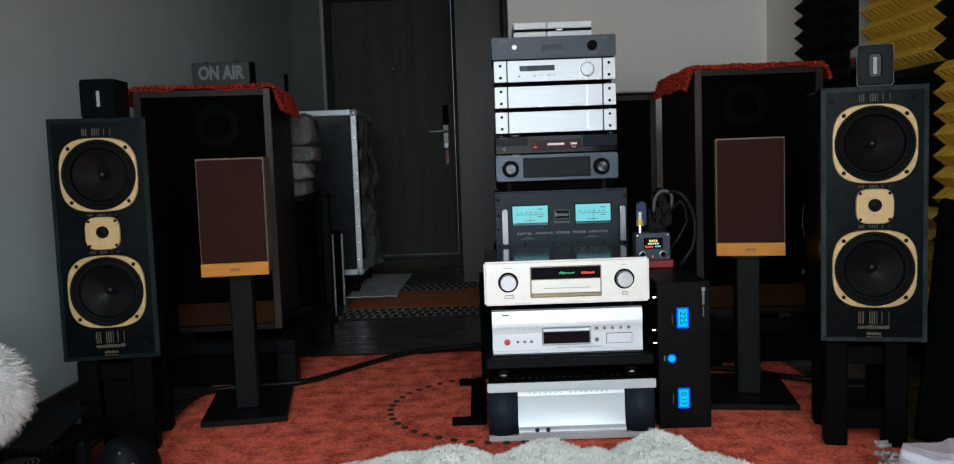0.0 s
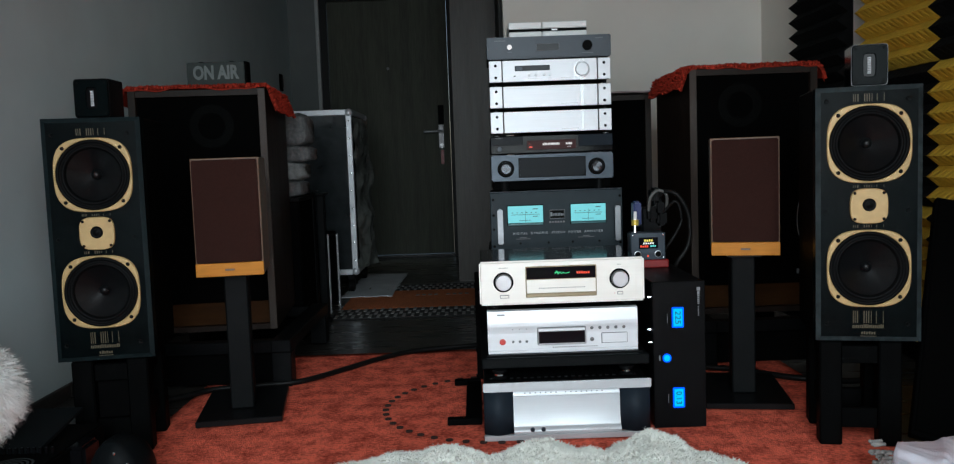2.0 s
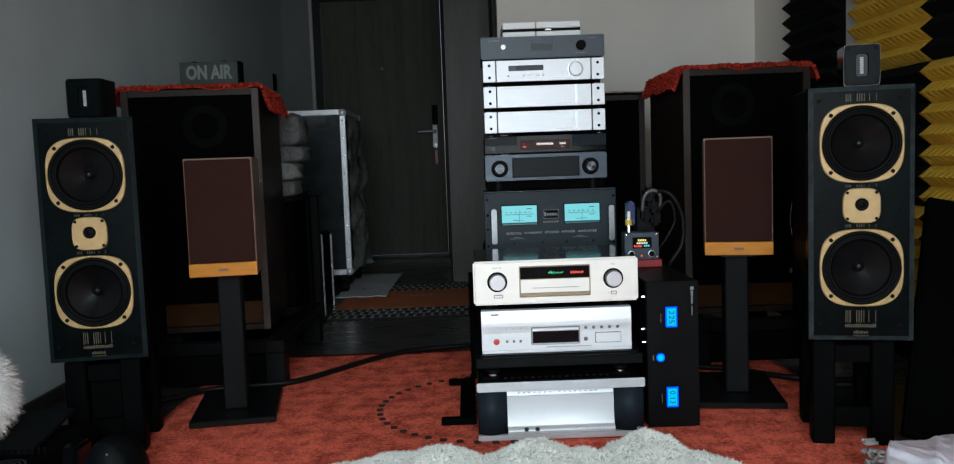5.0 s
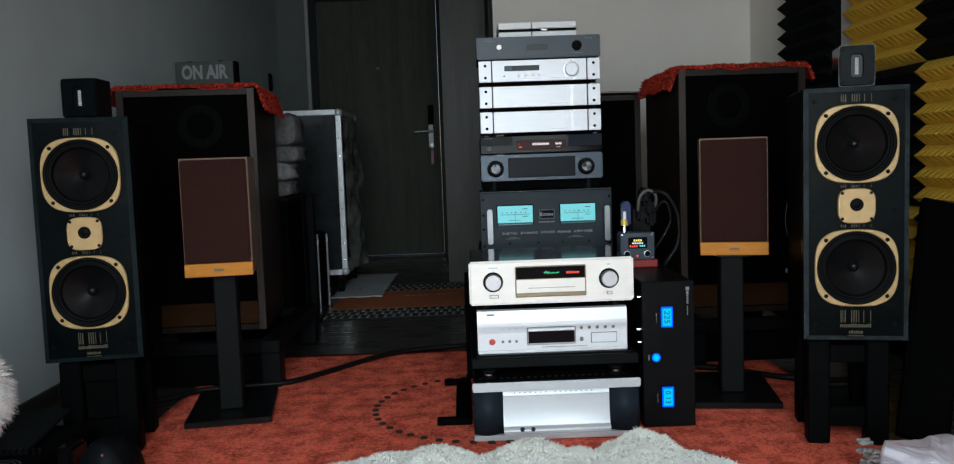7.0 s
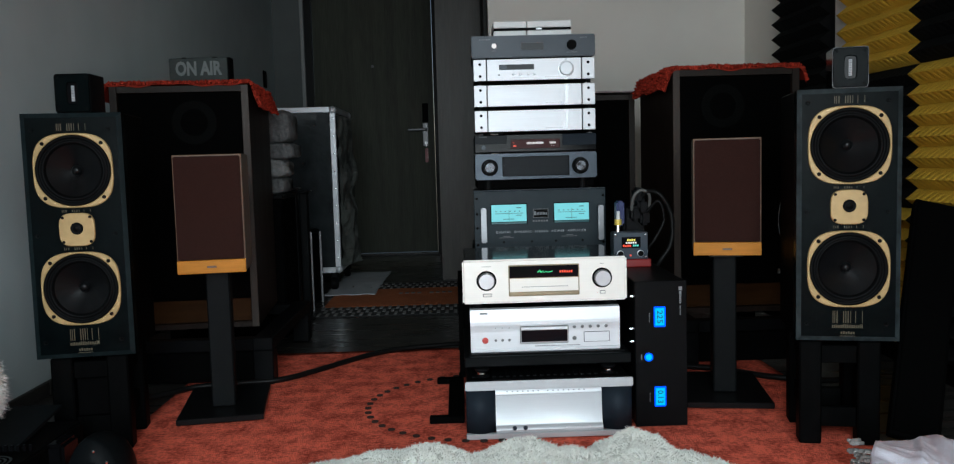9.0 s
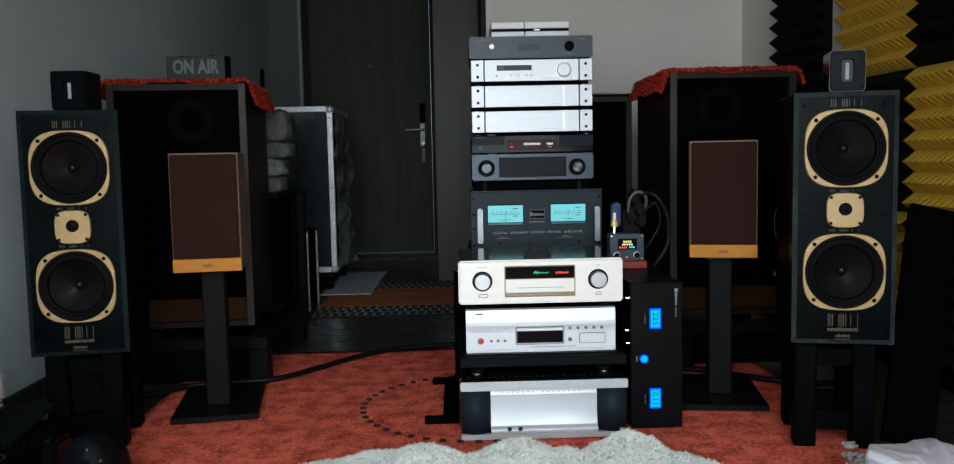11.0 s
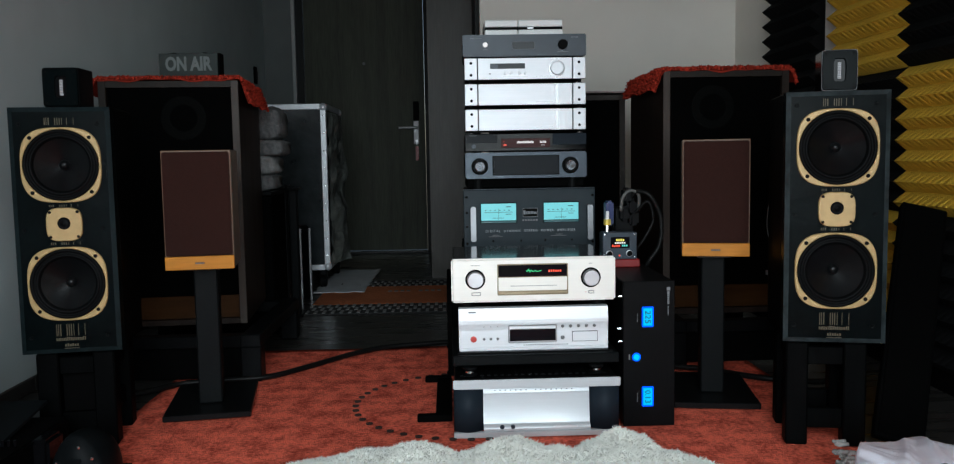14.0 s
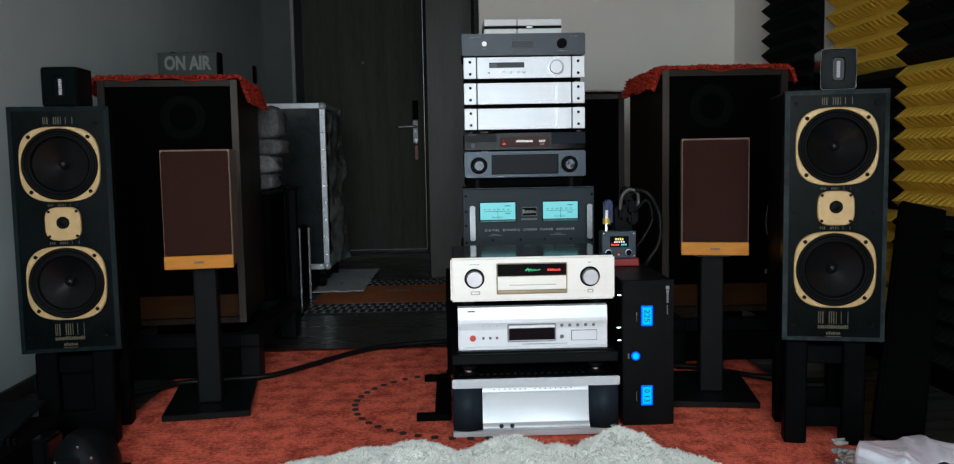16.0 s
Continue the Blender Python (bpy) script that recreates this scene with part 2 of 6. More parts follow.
M_SPUN = mat("spun_metal_cap", (0.055, 0.058, 0.064), 0.25, metal=1.0, var=0.05, aniso=0.95)
M_WRAP = mat("cloudy_cling_film", (0.24, 0.255, 0.235), 0.4, var=0.5, scale=16, big=5, bump=0.6, bump_scale=22, spec=0.5, depth=0.01)
M_BAR = mat("shaded_brushed_aluminium", (0.50, 0.515, 0.535), 0.42, metal=0.4, var=0.05, scale=40, stretch=(0.2, 1, 12))
M_FLAP = mat("blue_black_flap", (0.0055, 0.0078, 0.0105), 0.42, var=0.1, spec=0.10)
M_HANDLE = mat("satin_aluminium_handle", (0.27, 0.275, 0.29), 0.38, metal=0.5, var=0.1, scale=30)
M_GLASS = mat("window_glass", (0.9, 0.95, 0.95), 0.05)
M_GLASS.node_tree.nodes["Principled BSDF"].inputs["Transmission Weight"].default_value = 1.0


# ---- modelling helpers ----
def link(name, bm, material, smooth=False):
    me = bpy.data.meshes.new(name)
    bm.to_mesh(me)
    bm.free()
    for mm in (material if isinstance(material, (list, tuple)) else [material]):
        me.materials.append(mm)
    if smooth:
        for p in me.polygons:
            p.use_smooth = True
    return new(name, me)


def part(name, bm, material, parent, label="", smooth=False):
    ob = link(name, bm, material, smooth)
    ob.parent = parent
    if label:
        tagged(ob, label)
    if name == "print":
        tagged(ob, kind="stuff")
    return ob


def thing(name, m, label, category, group="", kind=""):
    ob = new(name)
    ob.empty_display_size = 0.05
    ob.matrix_world = m
    return tagged(ob, label, category, group, kind)


def box(x0, x1, y0, y1, z0, z1, bev=0.0, bm=None, seg=1):
    tmp = bmesh.new()
    bmesh.ops.create_cube(tmp, size=1.0)
    for v in tmp.verts:
        v.co = Vector(((x0 + x1) / 2 + v.co.x * (x1 - x0), (y0 + y1) / 2 + v.co.y * (y1 - y0), (z0 + z1) / 2 + v.co.z * (z1 - z0)))
    if bev:
        bmesh.ops.bevel(tmp, geom=tmp.edges[:], offset=bev, segments=seg, affect="EDGES")
    return join(bm, tmp)


def join(bm, tmp):
    if bm is None:
        return tmp
    me = bpy.data.meshes.new("tmp")
    tmp.to_mesh(me)
    tmp.free()
    bm.from_mesh(me)
    bpy.data.meshes.remove(me)
    return bm


def cyl(p0, p1, r0, r1=None, seg=24, bm=None, cap=True):
    r1 = r0 if r1 is None else r1
    p0, p1 = Vector(p0), Vector(p1)
    d = p1 - p0
    tmp = bmesh.new()
    bmesh.ops.create_cone(tmp, cap_ends=cap, segments=seg, radius1=max(r0, 1e-5), radius2=max(r1, 1e-5), depth=d.length)
    m = Matrix.Translation((p0 + p1) / 2) @ d.to_track_quat("Z", "Y").to_matrix().to_4x4()
    bmesh.ops.transform(tmp, matrix=m, verts=tmp.verts[:])
    return join(bm, tmp)


def lathe(cx, cz, profile, seg=40, bm=None, wob=None):
    """Turn a profile of (radius, y) round an axis along y through (cx, cz)."""
    b = bmesh.new() if bm is None else bm
    rings = []
    for r, y in profile:
        if r < 1e-5:
            rings.append([b.verts.new((cx, y, cz))])
        else:
            rings.append([b.verts.new((cx + r * math.cos(2 * math.pi * i / seg), y, cz + r * math.sin(2 * math.pi * i / seg))) for i in range(seg)])
    for a, c in zip(rings, rings[1:]):
        for i in range(seg):
            j = (i + 1) % seg
            if len(a) == 1 and len(c) == 1:
                continue
            if len(a) == 1:
                b.faces.new((a[0], c[j], c[i]))
            elif len(c) == 1:
                b.faces.new((a[i], a[j], c[0]))
            else:
                b.faces.new((a[i], a[j], c[j], c[i]))
    bmesh.ops.recalc_face_normals(b, faces=b.faces[:])
    return b


def shaped_ring(cx, cz, outer, inner, y0, y1, seg=64, edge=0.002):
    """A flat ring, outer and inner radius as functions of the angle, front at y0 and back at y1."""
    b = bmesh.new()
    loops = []
    for fn, off, y in ((outer, 0, y1), (outer, 0, y0 + edge), (outer, -edge, y0), (inner, edge, y0), (inner, 0, y0 + edge), (inner, 0, y1)):
        lp = []
        for i in range(seg):
            a = 2 * math.pi * i / seg
            r = fn(a) + off
            lp.append(b.verts.new((cx + r * math.cos(a), y, cz + r * math.sin(a))))
        loops.append(lp)
    for p, q in zip(loops, loops[1:]):
        for i in range(seg):
            j = (i + 1) % seg
            b.faces.new((p[i], p[j], q[j], q[i]))
    bmesh.ops.recalc_face_normals(b, faces=b.faces[:])
    return b


def squircle(half_w, half_h, n):
    return lambda a: (abs(math.cos(a) / half_w) ** n + abs(math.sin(a) / half_h) ** n) ** (-1.0 / n)


def plate(cx, cz, outer, y0, y1, seg=48, edge=0.002):
    """A solid plate whose outline is a radius function."""
    b = bmesh.new()
    loops = []
    for off, y in ((0, y1), (0, y0 + edge), (-edge, y0)):
        loops.append([b.verts.new((cx + (outer(2 * math.pi * i / seg) + off) * math.cos(2 * math.pi * i / seg), y,
                                   cz + (outer(2 * math.pi * i / seg) + off) * math.sin(2 * math.pi * i / seg))) for i in range(seg)])
    for p, q in zip(loops, loops[1:]):
        for i in range(seg):
            j = (i + 1) % seg
            b.faces.new((p[i], p[j], q[j], q[i]))
    b.faces.new(loops[-1])
    b.faces.new(loops[0])
    bmesh.ops.recalc_face_normals(b, faces=b.faces[:])
    return b


def glide(points, steps=8):
    pts = [Vector(p) for p in points]
    pts = [pts[0] * 2 - pts[1]] + pts + [pts[-1] * 2 - pts[-2]]
    out = []
    for i in range(1, len(pts) - 2):
        a, b, c, d = pts[i - 1:i + 3]
        for k in range(steps):
            t = k / steps
            out.append(0.5 * ((2 * b) + (c - a) * t + (2 * a - 5 * b + 4 * c - d) * t * t + (3 * b - a - 3 * c + d) * t ** 3))
    out.append(pts[-2])
    return out


def tube(points, r, seg=8, steps=8, bm=None):
    pts = glide(points, steps)
    b = bmesh.new() if bm is None else bm
    prev = None
    up = Vector((0.03, 0.02, 1)).normalized()
    for i, p in enumerate(pts):
        d = (pts[min(i + 1, len(pts) - 1)] - pts[max(i - 1, 0)]).normalized()
        s = d.cross(up)
        if s.length < 1e-3:
            s = d.cross(Vector((1, 0, 0)))
        s.normalize()
        u = s.cross(d).normalized()
        ring = [b.verts.new(p + (s * math.cos(2 * math.pi * k / seg) + u * math.sin(2 * math.pi * k / seg)) * r) for k in range(seg)]
        if prev:
            for k in range(seg):
                b.faces.new((prev[k], prev[(k + 1) % seg], ring[(k + 1) % seg], ring[k]))
        else:
            b.faces.new(ring)
        prev = ring
    b.faces.new(prev)
    bmesh.ops.recalc_face_normals(b, faces=b.faces[:])
    return b


def lettering(text, height, width, x, y, z, turn=0.0, depth=0.0006, bold=0.0, spacing=1.0):
    """A bmesh of raised letters facing -y, centred on (x, z), scaled to width."""
    cu = bpy.data.curves.new("letters", "FONT")
    cu.body, cu.size, cu.extrude, cu.align_x, cu.align_y = text, height, depth, "CENTER", "CENTER"
    cu.resolution_u = 3
    cu.offset, cu.space_character = bold, spacing
    ob = new("letters", cu)
    bpy.context.view_layer.update()
    me = bpy.data.meshes.new_from_object(ob.evaluated_get(bpy.context.evaluated_depsgraph_get()))
    b = bmesh.new()
    b.from_mesh(me)
    bpy.data.objects.remove(ob)
    bpy.data.curves.remove(cu)
    bpy.data.meshes.remove(me)
    xs = [v.co.x for v in b.verts]
    ys = [v.co.y for v in b.verts]
    cx, cy = (max(xs) + min(xs)) / 2, (max(ys) + min(ys)) / 2
    sx, sy = width / (max(xs) - min(xs)), height / (max(ys) - min(ys))
    c, s = math.cos(radians(turn)), math.sin(radians(turn))
    for v in b.verts:
        px, pz = (v.co.x - cx) * sx, (v.co.y - cy) * sy
        v.co = Vector((x + px * c - pz * s, y - v.co.z, z + px * s + pz * c))
    return b


def bars(specs, y, depth=0.0006):
    """Small flat bars: (x0, x1, z0, z1)."""
    b = bmesh.new()
    for x0, x1, z0, z1 in specs:
        box(x0, x1, y - depth, y + 0.0005, z0, z1, bm=b)
    return b


def word(x0, x1, z, h, n, seed):
    """Bars that stand for an unreadable word."""
    rnd = random.Random(seed)
    step = (x1 - x0) / n
    return [(x0 + i * step, x0 + i * step + step * 0.68, z, z + h * rnd.uniform(0.72, 1.0)) for i in range(n)]


def slab(name, x0, x1, y0, y1, z0, z1, material, label, category, bev=0.0):
    return tagged(link(name, box(x0, x1, y0, y1, z0, z1, bev), material), label, category, kind="structure")


def ring_flat(r0, r1, z0, z1, seg=20):
    b = lathe(0, 0, [(r0, z0), (r1, z0), (r1, z1), (r0, z1)], seg)
    for v in b.verts:
        v.co = Vector((v.co.x, v.co.z, v.co.y))
    bmesh.ops.recalc_face_normals(b, faces=b.faces[:])
    return b


# ---- the room ----
XL, XR, YB, YW, YD, ZF, ZC = -1.465, 1.62, -1.05, 4.82, 7.14, -0.012, 2.6
slab("floor", XL - 0.1, XR + 0.1, YB - 0.1, YD + 0.2, ZF - 0.08, ZF, M_FLOOR, "dark brown laminate floor, slightly glossy", "floor")
# added out of view: dark block keeps bounced light off the upper hallway
slab("hall_bounce_block", XL, 0.19, YW + 0.13, YD - 0.035, 2.13, 2.59, M_PANELWOOD, "unseen dark block over the hallway that limits bounced light", "ceiling")
slab("ceiling", XL - 0.1, XR + 0.1, YB - 0.1, YD + 0.2, ZC, ZC + 0.1, M_CEIL, "unseen ceiling, toned grey to cut bounced light", "ceiling")
slab("wall_west", XL - 0.12, XL, YB, YD + 0.2, ZF, ZC, M_WALL, "smooth grey painted side wall", "wall")
slab("wall_east", XR, XR + 0.12, YB, YW + 0.12, ZF, ZC, M_WHITE_WALL, "white painted side wall behind acoustic foam", "wall")
slab("wall_north", 0.197, XR + 0.12, YW, YW + 0.12, ZF, ZC, M_WHITE_WALL, "plain white painted wall behind the speakers", "wall")
slab("wall_panel", -0.112, 0.6, 5.6, YD + 0.1, ZF, ZC, M_PANELWOOD, "dark brown veneered panel at the hallway side", "wall panel")
slab("panel_edge", 0.176, 0.195, YW + 0.13, 5.59, ZF, ZC, M_JAMB, "black edge strip beside the white wall", "trim")

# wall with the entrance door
# strip in the dim hall corner, its shade painted as a darker grey
slab("wall_door_side", XL, -1.238, YD, YD + 0.15, ZF, ZC, M_WALL_SHADED, "strip of grey wall beside the entrance door, darkened for shade", "wall")
slab("wall_door_head", -1.238, -0.112, YD, YD + 0.15, 2.16, ZC, M_WALL, "grey painted wall above the entrance door", "wall")
slab("trim", -1.238, -1.208, YD - 0.03, YD + 0.1, ZF, 2.2, M_TRIM, "pale grey door lining edge", "trim", 0.003)


def entrance_door():
    d = thing("door_1", pose(0, 0, 0), "closed grey-brown veneered entrance door with chrome lever", "door", kind="structure")
    b = box(-1.206, -1.150, YD - 0.012, YD + 0.12, ZF, 2.16)
    part("frame_post", b, M_JAMB, d, "black door frame")
    part("frame_post", box(-0.172, -0.1125, YD - 0.012, YD + 0.12, ZF, 2.16), M_JAMB, d, "black door frame")
    part("frame_head", box(-1.148, -0.172, YD - 0.012, YD + 0.12, 2.1, 2.16), M_JAMB, d)
    part("leaf", box(-1.144, -0.176, YD + 0.01, YD + 0.06, 0.012, 2.096, 0.002), M_DOORWOOD, d)
    part("threshold", box(-1.148, -0.172, YD - 0.01, YD + 0.1, ZF, 0.004, 0.003), M_SKIRT, d, "dark metal threshold strip")
    part("lock_plate", box(-0.272, -0.226, YD - 0.004, YD + 0.012, 0.885, 1.075, 0.004), M_BTN, d, "brushed steel lock plate")
    part("reader_plate", box(-0.27, -0.222, YD - 0.006, YD + 0.012, 1.08, 1.235, 0.005), M_HOLE, d, "black card reader plate")
    h = cyl((-0.245, YD + 0.0, 1.02), (-0.245, YD - 0.055, 1.02), 0.011, seg=16)
    tube([(-0.245, YD - 0.05, 1.02), (-0.3, YD - 0.055, 1.02), (-0.39, YD - 0.05, 1.018)], 0.010, bm=h)
    part("lever", h, M_SILVER_D, d, "chrome lever handle", True)
    part("key_cylinder", cyl((-0.245, YD, 0.91), (-0.245, YD - 0.015, 0.91), 0.012, seg=16), M_SILVER_D, d)
    part("key", box(-0.248, -0.242, YD - 0.04, YD - 0.012, 0.88, 0.912, 0.001), M_SILVER_D, d)
    part("key_fob", box(-0.256, -0.230, YD - 0.034, YD - 0.022, 0.75, 0.868, 0.005, seg=2), M_REDPL, d, "red key tag")
    part("peephole", lathe(-0.665, 1.545, [(0, YD + 0.004), (0.006, YD + 0.003), (0.012, YD + 0.006), (0.012, YD + 0.012)], 16), M_GREYINK, d)


entrance_door()

# back wall with the glazed balcony door that lights the room
slab("wall_south_left", XL, -1.0, YB - 0.12, YB, ZF, ZC, M_WALL, "grey painted wall beside the balcony door", "wall")
slab("wall_south_right", 1.0, XR, YB - 0.12, YB, ZF, ZC, M_WALL, "grey painted wall beside the balcony door", "wall")
slab("wall_south_head", -1.0, 1.0, YB - 0.12, YB, 2.25, ZC, M_WALL, "grey painted wall above the balcony door", "wall")
slab("wall_south_sill", -1.0, 1.0, YB - 0.12, YB, ZF, 0.15, M_WHITE_WALL, "low painted sill of the balcony door", "wall")


def balcony_window():
    w = thing("window_1", pose(0, 0, 0), "white framed double balcony window", "window", kind="structure")
    for x0, x1 in ((-1.0, -0.94), (-0.03, 0.03), (0.94, 1.0)):
        part("window_frame", box(x0, x1, YB - 0.1, YB - 0.04, 0.15, 2.25, 0.004), M_WHITEPL, w)
    for z0, z1 in ((0.15, 0.21), (2.19, 2.25)):
        part("window_frame", box(-0.94, -0.03, YB - 0.1, YB - 0.04, z0, z1, 0.004), M_WHITEPL, w)
        part("window_frame", box(0.03, 0.94, YB - 0.1, YB - 0.04, z0, z1, 0.004), M_WHITEPL, w)
    for x0, x1 in ((-0.94, -0.03), (0.03, 0.94)):
        p = part("pane", box(x0, x1, YB - 0.075, YB - 0.069, 0.21, 2.19), M_GLASS, w)
        p.visible_shadow = False


balcony_window()

# skirting along the side wall, in two runs that meet end to end
for y0, y1 in ((YB, 3.0), (3.003, YD - 0.03)):
    tagged(link("baseboard", box(XL, XL + 0.014, y0, y1, ZF, 0.038, 0.003), M_SKIRT), "dark brown skirting board along the grey wall", "skirting", kind="structure")
tagged(link("baseboard", box(XR - 0.02, XR, YB, YW, ZF, 0.058, 0.003), M_BLACKMATT), "black skirting board under the foam tiles", "skirting", kind="structure")
sw = thing("wall_switch", pose(XL, 6.75, 1.36), "small dark wall switch on the grey wall", "switch")
part("plate", box(0, 0.012, -0.045, 0.045, 0.0, 0.13, 0.004), M_BLACKMATT, sw)
part("rocker", box(0.012, 0.018, -0.03, 0.03, 0.03, 0.10, 0.002), M_BLACK, sw)

# ---- the red carpet with its dotted ring ----
carpet = tagged(new("carpet"), "orange-red plush carpet with a ring of brown dots", "carpet", kind="structure")
cb = bmesh.new()
bmesh.ops.create_grid(cb, x_segments=60, y_segments=90, size=0.5)
for v in cb.verts:
    u, w = v.co.x + 0.5, v.co.y + 0.5
    x, y = -0.985 + u * 2.10, -0.9 + w * 4.40
    ex = 0.006 * noise.noise(Vector((x * 3, y * 3, 0)))
    v.co = Vector((x + (ex if 0 < u < 1 else ex * 2), y + (ex if w < 1 else ex * 2.5), -0.001 + 0.0018 * noise.noise(Vector((x * 9, y * 9, 3)))))
rim = [e for e in cb.edges if e.is_boundary]
ret = bmesh.ops.extrude_edge_only(cb, edges=rim)
for v in ret["geom"]:
    if isinstance(v, bmesh.types.BMVert):
        v.co.z = ZF + 0.001
part("pile", cb, M_CARPET, carpet, smooth=True)


dot_bm = bmesh.new()
bmesh.ops.create_circle(dot_bm, cap_ends=True, segments=14, radius=0.0105)
top = bmesh.ops.extrude_face_region(dot_bm, geom=dot_bm.faces[:])
for v in top["geom"]:
    if isinstance(v, bmesh.types.BMVert):
        v.co.z += 0.0035
bmesh.ops.recalc_face_normals(dot_bm, faces=dot_bm.faces[:])
dot_me = bpy.data.meshes.new("dot")
dot_bm.to_mesh(dot_me)
dot_bm.free()
dot_me.materials.append(M_DOT)
for i in range(26):
    a = radians(82 + i * 7.7)
    o = new("dot", dot_me)
    o.parent = carpet
    o.matrix_basis = pose(0.075 + 0.375 * math.cos(a), 2.672 + 0.365 * math.sin(a), 0.001, 0, 0, i * 40)


# ---- things: tall floor speakers on stools ----
def stool(m, h, label, closed=False):
    s = thing("stool", m, label, "stool", "stools under the tall speakers")
    lx, d, w = 0.100, 0.235, 0.056
    for x in (-lx, lx - w):
        for y in (0.0, d - w):
            b = box(x, x + w, y, y + w, 0, h - 0.001, 0.004)
            part("leg", b, M_BLACKWOOD, s)
    for y in (0.012, d - 0.032):
        part("top_rail", box(-lx + w, lx - w, y, y + 0.02, h - 0.062, h - 0.015, 0.002), M_BLACKWOOD, s)
        part("lower_rail", box(-lx + w, lx - w, y, y + 0.02, 0.045, 0.098, 0.002), M_BLACKWOOD, s)
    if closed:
        part("front_board", box(-lx + w, lx - w, 0.034, 0.044, 0.0, h - 0.066, 0.001), M_BLACKMATT, s, "black board filling the dark front gap")
    for x in (-lx + 0.014, lx - 0.034):
        part("side_rail", box(x, x + 0.02, w, d - w, h - 0.062, h - 0.015, 0.002), M_BLACKWOOD, s)
        part("side_rail", box(x, x + 0.02, w, d - w, 0.075, 0.128, 0.002), M_BLACKWOOD, s)
    return s


def woofer(parent, cz, r=0.105):
    bez = part("bezel", shaped_ring(0, cz, squircle(0.1005, 0.0995, 3.1), lambda a: 0.0948, -0.006, 0.002, 72), M_GOLD, parent, "pale gold driver frame")
    part("gasket", lathe(0, cz, [(0.0948, 0.0), (0.0944, -0.0075), (0.0880, -0.0085), (0.0855, -0.004)], 56), M_RUBBER, parent, smooth=True)
    part("surround", lathe(0, cz, [(0.0862, -0.004), (0.083, -0.001), (0.080, -0.0065), (0.0765, -0.008), (0.073, -0.0055), (0.0705, 0.002), (0.069, 0.004)], 56), M_RUBBER, parent, smooth=True)
    part("cone", lathe(0, cz, [(0.0695, 0.003), (0.060, 0.009), (0.045, 0.018), (0.028, 0.027), (0.013, 0.034)], 48), M_CONE, parent, smooth=True)
    part("dust_cap", lathe(0, cz, [(0.0145, 0.034), (0.013, 0.026), (0.0095, 0.021), (0.005, 0.0185), (0, 0.018)], 24), M_CONE, parent, smooth=True)
    for sx in (-1, 1):
        for sz in (-1, 1):
            x, z = sx * 0.0735, cz + sz * 0.0725
            part("screw", lathe(x, z, [(0, -0.0068), (0.003, -0.0072), (0.0052, -0.0066), (0.0052, -0.002)], 12), M_HOLE, bez)


